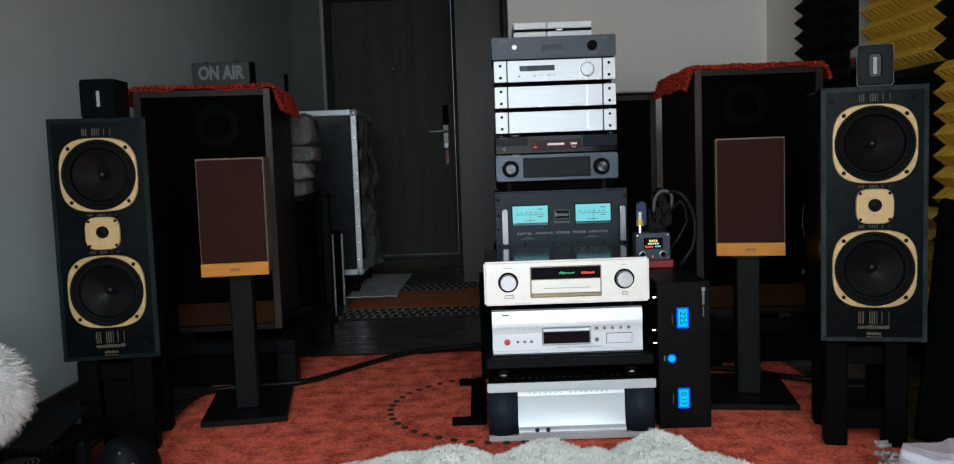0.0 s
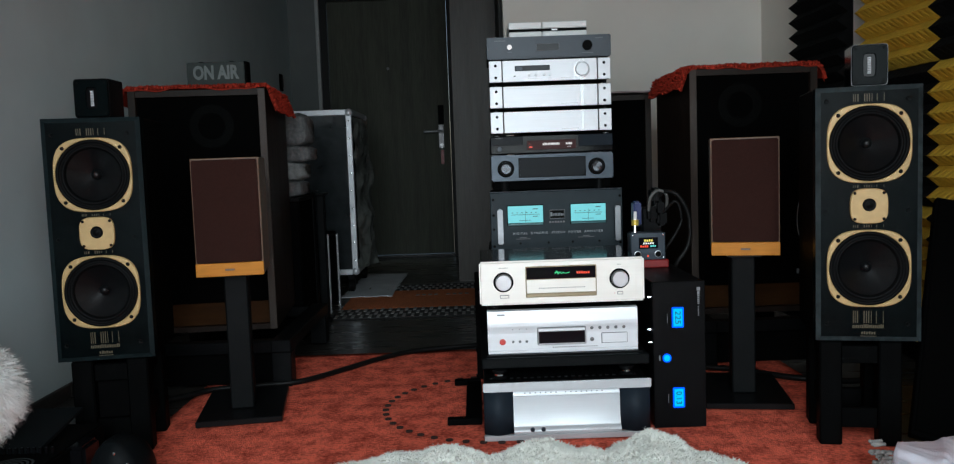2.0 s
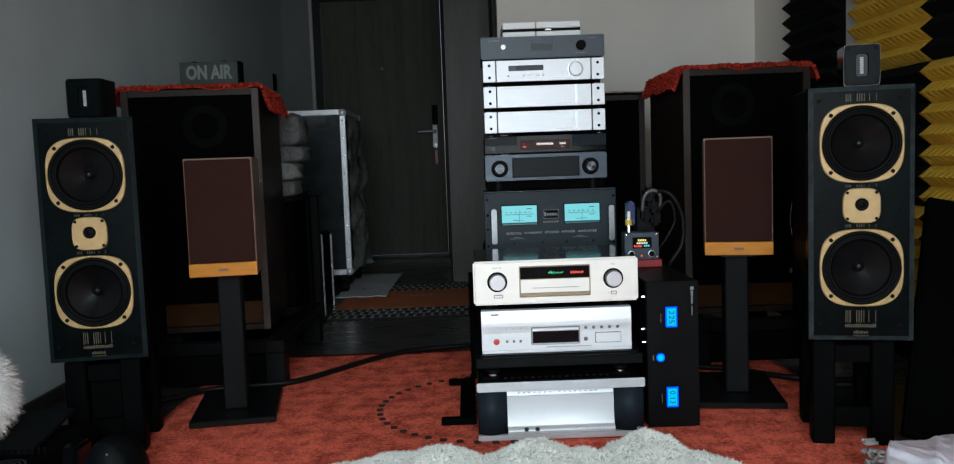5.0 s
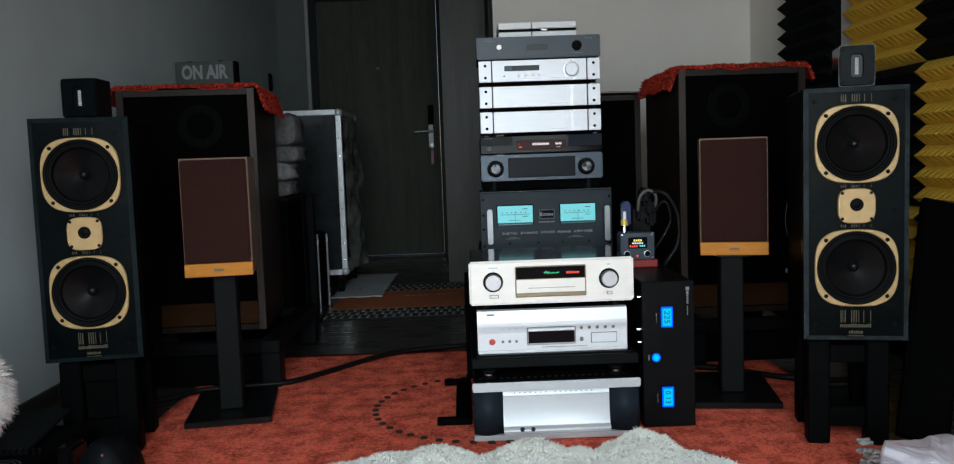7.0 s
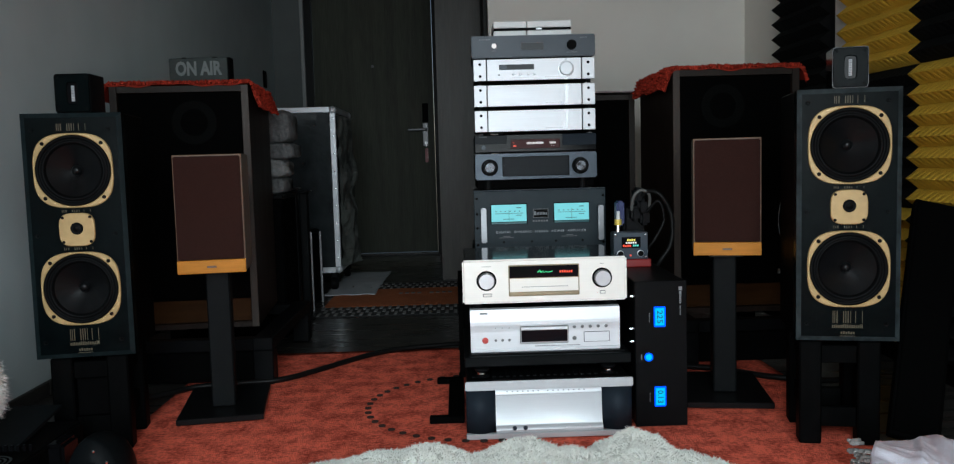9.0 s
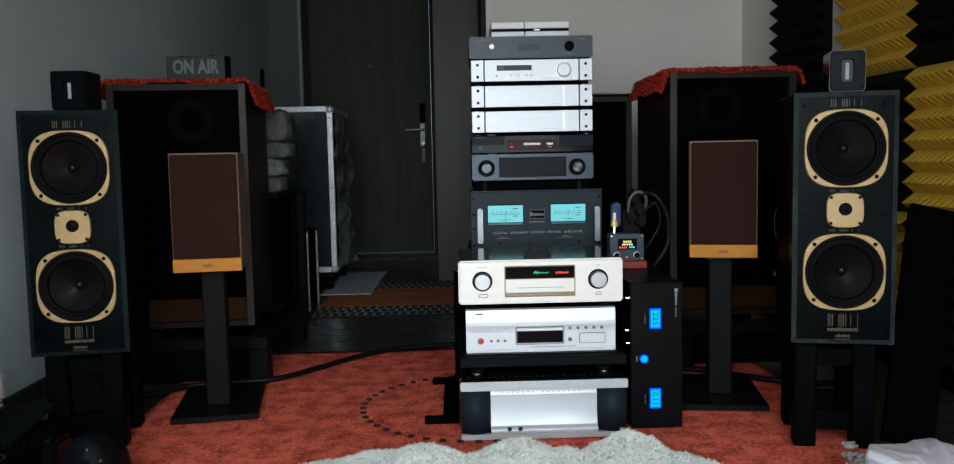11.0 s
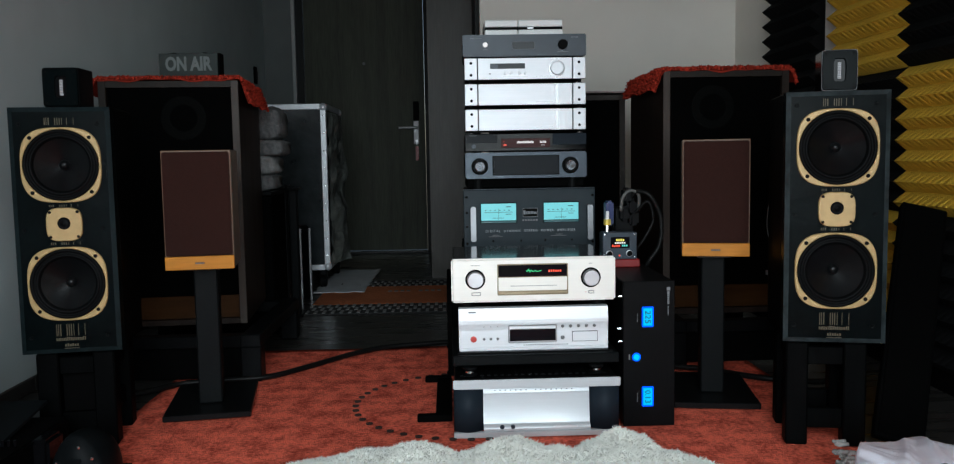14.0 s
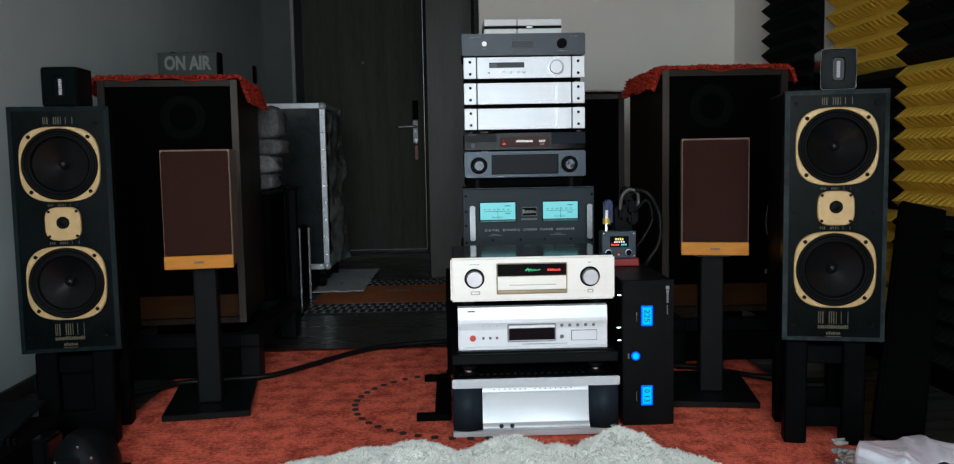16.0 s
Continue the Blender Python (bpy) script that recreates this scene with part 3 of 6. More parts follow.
def tall_speaker(m, h, label, edge=None):
    s = thing("floor_speaker", m, label, "loudspeaker", "tall two-woofer speakers")
    w, d = 0.1265, 0.30
    part("cabinet", box(-w, w, 0.0505, d, 0, h, 0.004), M_BLACKWOOD, s)
    # front baffle with a chamfered rim and round openings for the drivers
    b = bmesh.new()
    c, zr = 0.012, 0.0885
    loops = [[b.verts.new((sx * (w - q), y, (0.0 + q) if sz < 0 else (h - q))) for sx, sz in ((-1, -1), (1, -1), (1, 1), (-1, 1))] for q, y in ((0, 0.05), (0, 0.005), (c, 0.0))]
    for li in (0, 1):
        for i in range(4):
            j = (i + 1) % 4
            f = b.faces.new((loops[li][i], loops[li][j], loops[li + 1][j], loops[li + 1][i]))
            f.material_index = li
    xi, hs, seg = w - c, w - c, 64

    def band(za, zb):
        b.faces.new([b.verts.new((x, 0.0, z)) for x, z in ((-xi, za), (xi, za), (xi, zb), (-xi, zb))])

    band(c, 0.189 - hs)
    band(0.189 + hs, 0.507 - hs)
    band(0.507 + hs, h - c)
    for cz in (0.189, 0.507):
        rings = []
        for fn, y in ((lambda q: min(xi / max(1e-6, abs(math.cos(q))), hs / max(1e-6, abs(math.sin(q)))), 0.0), (lambda q: zr, 0.0), (lambda q: zr, 0.03)):
            rings.append([b.verts.new((fn(2 * math.pi * i / seg + math.pi / 4) * math.cos(2 * math.pi * i / seg + math.pi / 4), y,
                                       cz + fn(2 * math.pi * i / seg + math.pi / 4) * math.sin(2 * math.pi * i / seg + math.pi / 4))) for i in range(seg)])
        for p, q in zip(rings, rings[1:]):
            for i in range(seg):
                j = (i + 1) % seg
                b.faces.new((p[i], p[j], q[j], q[i]))
    bmesh.ops.remove_doubles(b, verts=b.verts[:], dist=0.0002)
    bmesh.ops.recalc_face_normals(b, faces=b.faces[:])
    part("baffle", b, [M_TANNOY, edge or M_TANNOY_EDGE], s, "slate black front baffle")
    for cz in (0.507, 0.189):
        wf = thing_part("woofer", s)
        woofer(wf, cz)
    tw = thing_part("tweeter", s)
    tp = part("tweeter_plate", plate(0, 0.349, squircle(0.0452, 0.0445, 3.6), -0.008, 0.002), M_GOLD, tw, "pale gold tweeter plate")
    part("horn", lathe(0, 0.352, [(0.0165, -0.0084), (0.0150, -0.0100), (0.0135, -0.0088), (0.0095, -0.0082), (0.005, -0.0115), (0, -0.0122)], 28), M_RUBBER, tw, smooth=True)
    for sx in (-1, 1):
        for sz in (-1, 1):
            part("screw", lathe(sx * 0.0345, 0.349 + sz * 0.033, [(0, -0.0095), (0.004, -0.0098), (0.004, -0.006)], 10), M_HOLE, tw)
    for x, z in ((-0.100, 0.616), (0.092, 0.616), (-0.102, 0.335), (0.094, 0.335), (-0.100, 0.045), (0.093, 0.045)):
        part("grille_peg", lathe(x, z, [(0, 0.001), (0.0028, 0.0005), (0.003, -0.002), (0.0055, -0.0025), (0.006, 0.0005)], 12), M_RUBBER, s)
    # printed gold bar pattern
    stripes = (-0.036, -0.0315, -0.026, -0.010, -0.0045, 0.001, 0.007, 0.019, 0.0355)
    wide = (0.0020, 0.0016, 0.0026, 0.0022, 0.0022, 0.0024, 0.0014, 0.0014, 0.0014)

    def rank(z0, z1):
        return [(x - ww / 2, x + ww / 2, z0, z1) for x, ww in zip(stripes, wide)]

    part("print", bars(rank(0.613, 0.632), -0.0003), M_GOLDPRINT, s, "gold printed stripes")
    for za, zb in ((0.396, 0.402), (0.294, 0.301)):
        part("print", bars(rank(za, zb), -0.0003), M_GOLDPRINT, s, "gold printed stripes")
    part("print", bars(rank(0.047, 0.079) + word(-0.038, 0.038, 0.034, 0.010, 17, 4), -0.0003), M_GOLDPRINT, s, "gold printed stripes")
    part("badge", bars(word(-0.017, 0.019, 0.018, 0.008, 6, 8) + [(-0.019, 0.019, 0.0125, 0.0138)], -0.0003), M_GOLDPRINT, s, "pale printed maker's mark")
    return s


def thing_part(name, parent):
    o = new(name)
    o.empty_display_size = 0.03
    o.parent = parent
    return o


def super_tweeter(m, label, frame_mat, w=0.0465):
    s = thing("super_tweeter", m, label, "tweeter", "small tweeter boxes on the tall speakers")
    h, d = 0.103, 0.105
    part("housing", box(-w, w, 0.004, d, 0.0, h, 0.0025), M_BLACKGLOSS, s)
    part("front_plate", shaped_ring(0, h / 2, squircle(w - 0.002, h / 2 - 0.002, 14), squircle(0.0145, 0.0285, 5), -0.002, 0.0045, 64, 0.0015), M_TANNOY, s, "slate black front plate")
    part("rim", shaped_ring(0, h / 2, squircle(w, h / 2, 18), squircle(w - 0.0014, h / 2 - 0.0014, 18), -0.0005, 0.0042, 64, 0.0006), frame_mat, s)
    part("slot", box(-0.0145, 0.0145, 0.0046, 0.006, h / 2 - 0.029, h / 2 + 0.029), M_HOLE, s)
    part("ribbon", bars([(-0.0042, 0.0042, h / 2 - 0.021 + i * 0.0042, h / 2 - 0.021 + i * 0.0042 + 0.0031) for i in range(10)], 0.0042, 0.001), M_LETTER, s, "pleated silver ribbon")
    for sx in (-1, 1):
        for sz in (-1, 1):
            part("screw", lathe(sx * (w - 0.0105), h / 2 + sz * 0.041, [(0, -0.003), (0.003, -0.0032), (0.0034, -0.0015)], 10), M_HOLE, s)
    return s


TL_POSE, TR_POSE = pose(-1.022, 2.33, 0.267, 0, 0, 9), pose(1.003, 2.18, 0.278, 0, 0, -13)
tall_speaker(TL_POSE, 0.660, "slate black tall speaker with two gold-framed woofers beside the grey wall")
tall_speaker(TR_POSE, 0.651, "slate black tall speaker with two gold-framed woofers beside the foam wall", M_DUSTY)
stool(pose(-1.018, 2.335, 0, 0, 0, 8), 0.267, "black wooden stool under the tall speaker by the grey wall", True)
stool(pose(0.986, 2.185, 0, 0, 0, -13), 0.278, "black wooden stool under the tall speaker by the foam wall")
super_tweeter(pose(-1.014, 2.335, 0.9275, 0, 0, 2), "gloss black ribbon tweeter box with dark rim on a speaker", M_BLACK)
super_tweeter(pose(1.005, 2.182, 0.9295, 0, 0, -15), "gloss black ribbon tweeter box with worn silver rim", M_BTN, 0.0430)


# ---- bookshelf speakers on steel stands ----
def bookshelf(m, label):
    s = thing("bookshelf_speaker", m, label, "loudspeaker", "brown bookshelf speakers on stands")
    w, h, d = 0.100, 0.357, 0.215
    part("cabinet", box(-w, w, 0.006, d, 0, h, 0.003), M_SIDEWOOD, s, "grey-brown oak veneer cabinet")
    part("front_edge", box(-w, w, 0.0, 0.0058, 0.0405, h, 0.0015), M_PALEWOOD, s, "pale wooden front edge")
    part("grille", box(-w + 0.004, w - 0.004, -0.012, -0.0005, 0.042, h - 0.005, 0.003, seg=2), M_GRILLE_BR, s, "dark brown fabric grille")
    part("lower_panel", box(-w, w, -0.009, 0.0056, 0.0, 0.040, 0.0015), M_ORANGEWOOD, s, "orange beech lower front panel")
    part("badge", bars([(-0.014, 0.014, 0.0165, 0.0225)], -0.0092), M_PALEWOOD, s, "small pale badge")
    part("badge_mark", bars(word(-0.012, 0.012, 0.018, 0.003, 6, 3), -0.010), M_GREYINK, s)
    return s


def speaker_stand(m, h, label):
    s = thing("speaker_stand", m, label, "speaker stand", "steel speaker stands")
    part("base_plate", box(-0.128, 0.128, 0, 0.375, 0.004, 0.022, 0.002), M_STANDTOP, s)
    part("post", box(-0.0355, 0.0355, 0.115, 0.19, 0.022, h - 0.006, 0.004), M_POST, s, "charcoal rectangular steel post")
    part("top_plate", box(-0.05, 0.05, 0.08, 0.20, h - 0.006, h, 0.001), M_STANDTOP, s)
    for x in (-0.11, 0.11):
        for y in (0.018, 0.355):
            part("spike", cyl((x, y, -0.001), (x, y, 0.005), 0.003, 0.007, 10), M_CHROME, s)
    return s


speaker_stand(pose(-0.733, 2.551, 0, 0, 0, 9), 0.453, "black steel speaker stand with square base by the cable")
speaker_stand(pose(0.807, 2.523, 0, 0, 0, -9), 0.460, "black steel speaker stand with square base by the black box")
bookshelf(pose(-0.746, 2.6, 0.4535, 0, 0, 8.5), "dark brown grilled bookshelf speaker showing its oak side")
bookshelf(pose(0.821, 2.6, 0.4605, 0, 0, -14), "dark brown grilled bookshelf speaker facing straight out")


# ---- large cabinet speakers with red shag mats ----
def big_speaker(m, w, h, d, label, ghost, pale=True):
    s = thing("cabinet_speaker", m, label, "loudspeaker", "large walnut cabinet speakers")
    t = 0.026
    for x in (-w / 2, w / 2 - t):
        p = part("side_panel", box(x, x + t, 0.003, d, 0, h, 0.002), M_WALNUT, s)
        # light put into the colour: the lit-side strip gets the paler walnut
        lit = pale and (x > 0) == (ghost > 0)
        part("edge_strip", box(x, x + t, -0.002, 0.0025, 0, h, 0.001), M_WALNUT_LIT if lit else M_WALNUT_SHADE, p, "walnut edge lightened as the lit side" if lit else "walnut edge in the shaded tone")
    part("top_panel", box(-w / 2 + t, w / 2 - t, 0.0, d, h - 0.024, h, 0.001), M_WALNUT_SHADE, s)
    part("bottom_panel", box(-w / 2 + t, w / 2 - t, 0.004, d, 0, 0.02), M_WALNUT, s)
    part("back_panel", box(-w / 2 + t, w / 2 - t, d - 0.02, d - 0.002, 0.02, h - 0.024), M_WALNUT, s)
    part("plinth", box(-w / 2 + t, w / 2 - t, 0.03, 0.05, 0.02, 0.105, 0.001), M_PLINTHWOOD, s, "brown wooden lower front band")
    part("grille", box(-w / 2 + t + 0.002, w / 2 - t - 0.002, 0.012, 0.03, 0.107, h - 0.026, 0.004, seg=2), M_GRILLE, s, "black fabric grille")
    part("driver_rim", lathe(0.045 * ghost, h - 0.135, [(0.082, 0.0118), (0.078, 0.0105), (0.052, 0.0105), (0.048, 0.0118)], 40), M_DRIVERGHOST, s, "round driver dimly seen through the cloth")
    return s


def speaker_rack(m, w, d, h, label, closed=False):
    s = thing("low_stand", m, label, "speaker stand", "low bases of the large speakers")
    for x in (-w / 2, w / 2 - 0.07):
        part("beam", box(x, x + 0.07, -0.02, d, h - 0.045, h, 0.003), M_BLACK, s)
        for y in (-0.02, d - 0.07):
            part("leg", box(x, x + 0.07, y, y + 0.07, 0, h - 0.045, 0.003), M_BLACK, s)
    # added black board stands in for the shade under the speaker
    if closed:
        part("front_board", box(-w / 2 + 0.07, w / 2 - 0.07, 0.03, 0.042, 0.002, h - 0.052, 0.002), M_BLACKMATT, s, "black board filling the dark front gap")
    for y in (0.0, d - 0.05):
        part("crossbar", box(-w / 2 + 0.07, w / 2 - 0.07, y, y + 0.05, h - 0.05, h - 0.006, 0.003), M_BLACK, s)
    return s


def shag_mat(m, w, d, left, right, front, label, seed):
    """A chenille mat over a cabinet top: backing sheet plus stubby nubs."""
    s = thing("chenille_mat", m, label, "mat", "red chenille mats on the large speakers")
    rnd = random.Random(seed)

    def place(u, v):
        # u across in metres from the middle, v along the depth
        x, z = u, 0.006 + 0.004 * noise.noise(Vector((u * 9, v * 9, seed)))
        for edge, sgn in ((w / 2, 1), (w / 2, -1)):
            over = u * sgn - edge
            if over > 0:
                a = min(over / 0.03, 1.0) * 1.25
                x = sgn * (edge + 0.012 * math.sin(a) + max(0, over - 0.03) * 0.32)
                z = 0.004 - 0.012 * (1 - math.cos(a)) - max(0, over - 0.022) * 0.93
        if v < 0:
            z -= abs(v) * 0.75
            v = v * 0.55
        return Vector((x, v, z + 0.0035 * math.sin(v * 25 + seed) * (1 if abs(u) > w / 2 else 0.25)))

    us = np.linspace(-w / 2 - left, w / 2 + right, 48)
    vs_ = np.linspace(-front, d, 30)
    b = bmesh.new()
    wav = [0.006 * math.sin(u * 22 + seed) + 0.004 * math.sin(u * 57) for u in us]
    grid = [[b.verts.new(place(float(u), float(v) + (wav[i] if j == 0 else 0))) for j, v in enumerate(vs_)] for i, u in enumerate(us)]
    for i in range(len(us) - 1):
        for j in range(len(vs_) - 1):
            b.faces.new((grid[i][j], grid[i + 1][j], grid[i + 1][j + 1], grid[i][j + 1]))
    ext = bmesh.ops.extrude_face_region(b, geom=b.faces[:])
    for v in ext["geom"]:
        if isinstance(v, bmesh.types.BMVert):
            v.co.z += 0.005
    bmesh.ops.recalc_face_normals(b, faces=b.faces[:])
    part("backing", b, M_SHAG, s)
    pv, pf = [], []
    for i in range(5200):
        u, v = rnd.uniform(-w / 2 - left, w / 2 + right), -front + (d + front) * rnd.random() ** 1.3
        p = place(u, v)
        over = abs(u) - w / 2
        n = Vector((0.9 * math.copysign(1, u), -0.1, 0.35)) if over > 0.01 else Vector((0, -0.2 if v < 0.02 else 0, 1))
        n = (n + Vector((rnd.uniform(-.5, .5), rnd.uniform(-.6, .4), rnd.uniform(-.3, .3)))).normalized()
        ln, r = rnd.uniform(0.006, 0.012), rnd.uniform(0.0024, 0.0038)
        t1 = n.orthogonal().normalized()
        t2 = n.cross(t1)
        k = len(pv)
        for f, q in ((0.0, 0.8), (0.6, 1.1), (0.95, 0.7)):
            for a in range(5):
                an = a * 1.2566
                pv.append(tuple(p + n * (0.003 + ln * f) + (t1 * math.cos(an) + t2 * math.sin(an)) * r * q))
        pv.append(tuple(p + n * (0.003 + ln * 1.12)))
        for lay in (0, 5):
            for a in range(5):
                c = (a + 1) % 5
                pf.append((k + lay + a, k + lay + c, k + lay + 5 + c, k + lay + 5 + a))
        for a in range(5):
            pf.append((k + 10 + a, k + 10 + (a + 1) % 5, k + 15))
    me = bpy.data.meshes.new("pile")
    me.from_pydata(pv, [], pf)
    me.materials.append(M_SHAG)
    nb = new("pile", me)
    nb.parent = s
    tagged(nb, "stubby red chenille nubs", kind="stuff")
    return s


speaker_rack(pose(-0.965, 3.02, 0), 0.60, 0.77, 0.168, "black steel base under the large speaker by the grey wall", True)
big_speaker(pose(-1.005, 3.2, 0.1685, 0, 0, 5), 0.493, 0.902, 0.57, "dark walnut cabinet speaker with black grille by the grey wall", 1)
shag_mat(pose(-1.005, 3.2, 1.0705, 0, 0, 5), 0.493, 0.57, 0.072, 0.110, 0.008, "red chenille mat draped over the speaker with the sign", 2)
speaker_rack(pose(1.045, 3.09, 0), 0.50, 0.69, 0.168, "black steel base under the large speaker by the foam wall", True)
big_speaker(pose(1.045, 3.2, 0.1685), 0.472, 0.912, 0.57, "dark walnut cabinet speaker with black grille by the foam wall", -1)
shag_mat(pose(1.045, 3.2, 1.0805), 0.472, 0.57, 0.09, 0.065, 0.010, "red chenille mat draped over the speaker by the foam", 5)
big_speaker(pose(0.515, 3.92, 0.0), 0.60, 1.045, 0.45, "dark cabinet speaker standing behind the hi-fi stack", 1, False)
pc = thing("folded_cloth", pose(0.515, 3.92, 1.0455), "thin dusty pink cloth on the rear speaker", "cloth")
b = bmesh.new()
bmesh.ops.create_grid(b, x_segments=24, y_segments=16, size=0.5)
for v in b.verts:
    x, y = v.co.x * 0.66, 0.2 + v.co.y * 0.46
    v.co = Vector((x, y, 0.016 + 0.008 * noise.noise(Vector((x * 14, y * 14, 1))) - max(0, abs(x) - 0.302) * 0.9))
bmesh.ops.solidify(b, geom=b.faces[:], thickness=0.006)
part("sheet", b, M_CLOTH_P, pc, smooth=True)


# ---- the hi-fi stack ----
def knob(parent, x, z, y, r, ln, material, label="", ring=None):
    k = part("knob", lathe(x, z, [(r * 1.02, y), (r * 1.02, y - ln * 0.12), (r, y - ln * 0.16), (r, y - ln * 0.9), (r * 0.93, y - ln), (0, y - ln)], 36), material, parent, label)
    if ring:
        part("ring", lathe(x, z, [(r * 1.28, y + 0.0005), (r * 1.26, y - 0.0015), (r * 1.05, y - 0.002), (r * 1.03, y - 0.0008)], 36), ring, k)
    return k


def button(parent, x, z, y, r, material, label=""):
    return part("button", lathe(x, z, [(r * 1.35, y + 0.0003), (r * 1.3, y - 0.0012), (r * 1.02, y - 0.0014), (r, y - 0.0035), (r * 0.8, y - 0.0042), (0, y - 0.0042)], 18), material, parent, label)


def power_amp_floor():
    s = thing("power_amplifier", pose(0.2385, 2.32, 0), "silver and black power amplifier on the carpet", "amplifier")
    w, h = 0.2315, 0.165
    part("chassis", box(-w + 0.004, w - 0.004, 0.031, 0.40, 0.012, h - 0.004, 0.003), M_BLACK, s, "black ribbed amplifier case")
    part("top_bar", box(-w, w, -0.004, 0.005, 0.140, h, 0.002, seg=2), M_BAR, s, "silver upper front bar")
    part("bottom_bar", box(-w, w, -0.004, 0.012, 0.002, 0.018, 0.002), M_BAR, s, "silver lower front bar")
    for sg in (-1, 1):
        b = bmesh.new()
        n = 12
        prof = [(0.0, 0.03)] + [(0.082 * (i / n), 0.026 - 0.030 * math.sin(math.pi * (0.12 + 0.80 * i / n))) for i in range(n + 1)] + [(0.082, 0.03)]
        lo = [b.verts.new((sg * (w - 0.001 - p[0]), p[1], 0.0185)) for p in prof]
        hi = [b.verts.new((sg * (w - 0.001 - p[0]), p[1], 0.1395)) for p in prof]
        for i in range(len(prof)):
            j = (i + 1) % len(prof)
            b.faces.new((lo[i], lo[j], hi[j], hi[i]))
        b.faces.new(lo)
        b.faces.new(hi)
        bmesh.ops.recalc_face_normals(b, faces=b.faces[:])
        part("corner_column", b, M_COLUMN, s, "curved charcoal corner column", True)
    # concave centre panel
    b = bmesh.new()
    n = 24
    rows = []
    for i in range(n + 1):
        t = i / n
        z = 0.0185 + 0.121 * t
        y = 0.002 if t < 0.12 else 0.0265 - 0.0125 * math.exp(-(t - 0.12) * 3.2) + (0.003 if t > 0.9 else 0.0)
        rows.append([b.verts.new((-w + 0.083, y, z)), b.verts.new((w - 0.083, y, z))])
    for p, q in zip(rows, rows[1:]):
        b.faces.new((p[0], p[1], q[1], q[0]))
    part("centre_panel", b, M_BAR, s, "bright silver concave centre panel", True)
    part("rule", bars([(-w + 0.084, w - 0.084, 0.1185, 0.1197)], 0.0245), M_SILVER_D, s)
    part("print", bars([(x + 0.001, x + 0.0048, 0.1235, 0.1288) for x in [-0.118 + i * 0.0145 + (0.012 if i > 6 else 0) for i in range(15)]], 0.0268), M_GREYINK, s, "small spaced grey maker's lettering")
    part("print", bars(word(0.045, 0.115, 0.026, 0.006, 12, 21), 0.001), M_SILVER, s)
    for x in (-0.0975, -0.0675):
        button(s, x, 0.030, 0.003, 0.0048, M_GREYMETAL_L, "small dark steel push button")
    for x in (-0.2, 0.2):
        for y in (0.06, 0.36):
            part("foot", cyl((x, y, 0), (x, y, 0.012), 0.02, seg=20), M_RUBBER, s)
    for i in range(22):
        x = -w + 0.02 + i * 0.0192
        part("fin", box(x, x + 0.0096, 0.06, 0.38, h - 0.004, h - 0.001), M_BLACK, s)
    return s


power_amp_floor()

for x in (0.056, 0.412):
    for y in (2.375, 2.66):
        f = thing("isolation_foot", pose(x, y, 0.1652), "small black and chrome isolation foot on the amplifier", "isolation foot", "isolation feet under the shelf")
        b = lathe(0, 0, [(0, 0), (0.021, 0), (0.022, 0.004), (0.017, 0.007), (0.011, 0.009), (0.011, 0.0145), (0.019, 0.0165), (0.021, 0.020), (0.021, 0.0246), (0, 0.0246)], 24)
        bmesh.ops.rotate(b, cent=(0, 0, 0), matrix=Matrix.Rotation(radians(90), 3, "X"), verts=b.verts[:])
        if min(v.co.z for v in b.verts) < -0.001:
            for v in b.verts:
                v.co.z = -v.co.z
            bmesh.ops.recalc_face_normals(b, faces=b.faces[:])
        part("body", b, M_BLACK, f)
        part("collar", ring_flat(0.0115, 0.014, 0.009, 0.0135), M_CHROME, f, "chrome collar")


sh = thing("shelf_board", pose(0.243, 2.38, 0.19), "matt black shelf board above the floor amplifier", "shelf")
part("board", box(-0.236, 0.236, 0, 0.42, 0, 0.029, 0.003), M_POST, sh)
part("lip", box(-0.222, 0.222, 0.02, 0.40, 0.0291, 0.0335, 0.001), M_BLACK, sh)


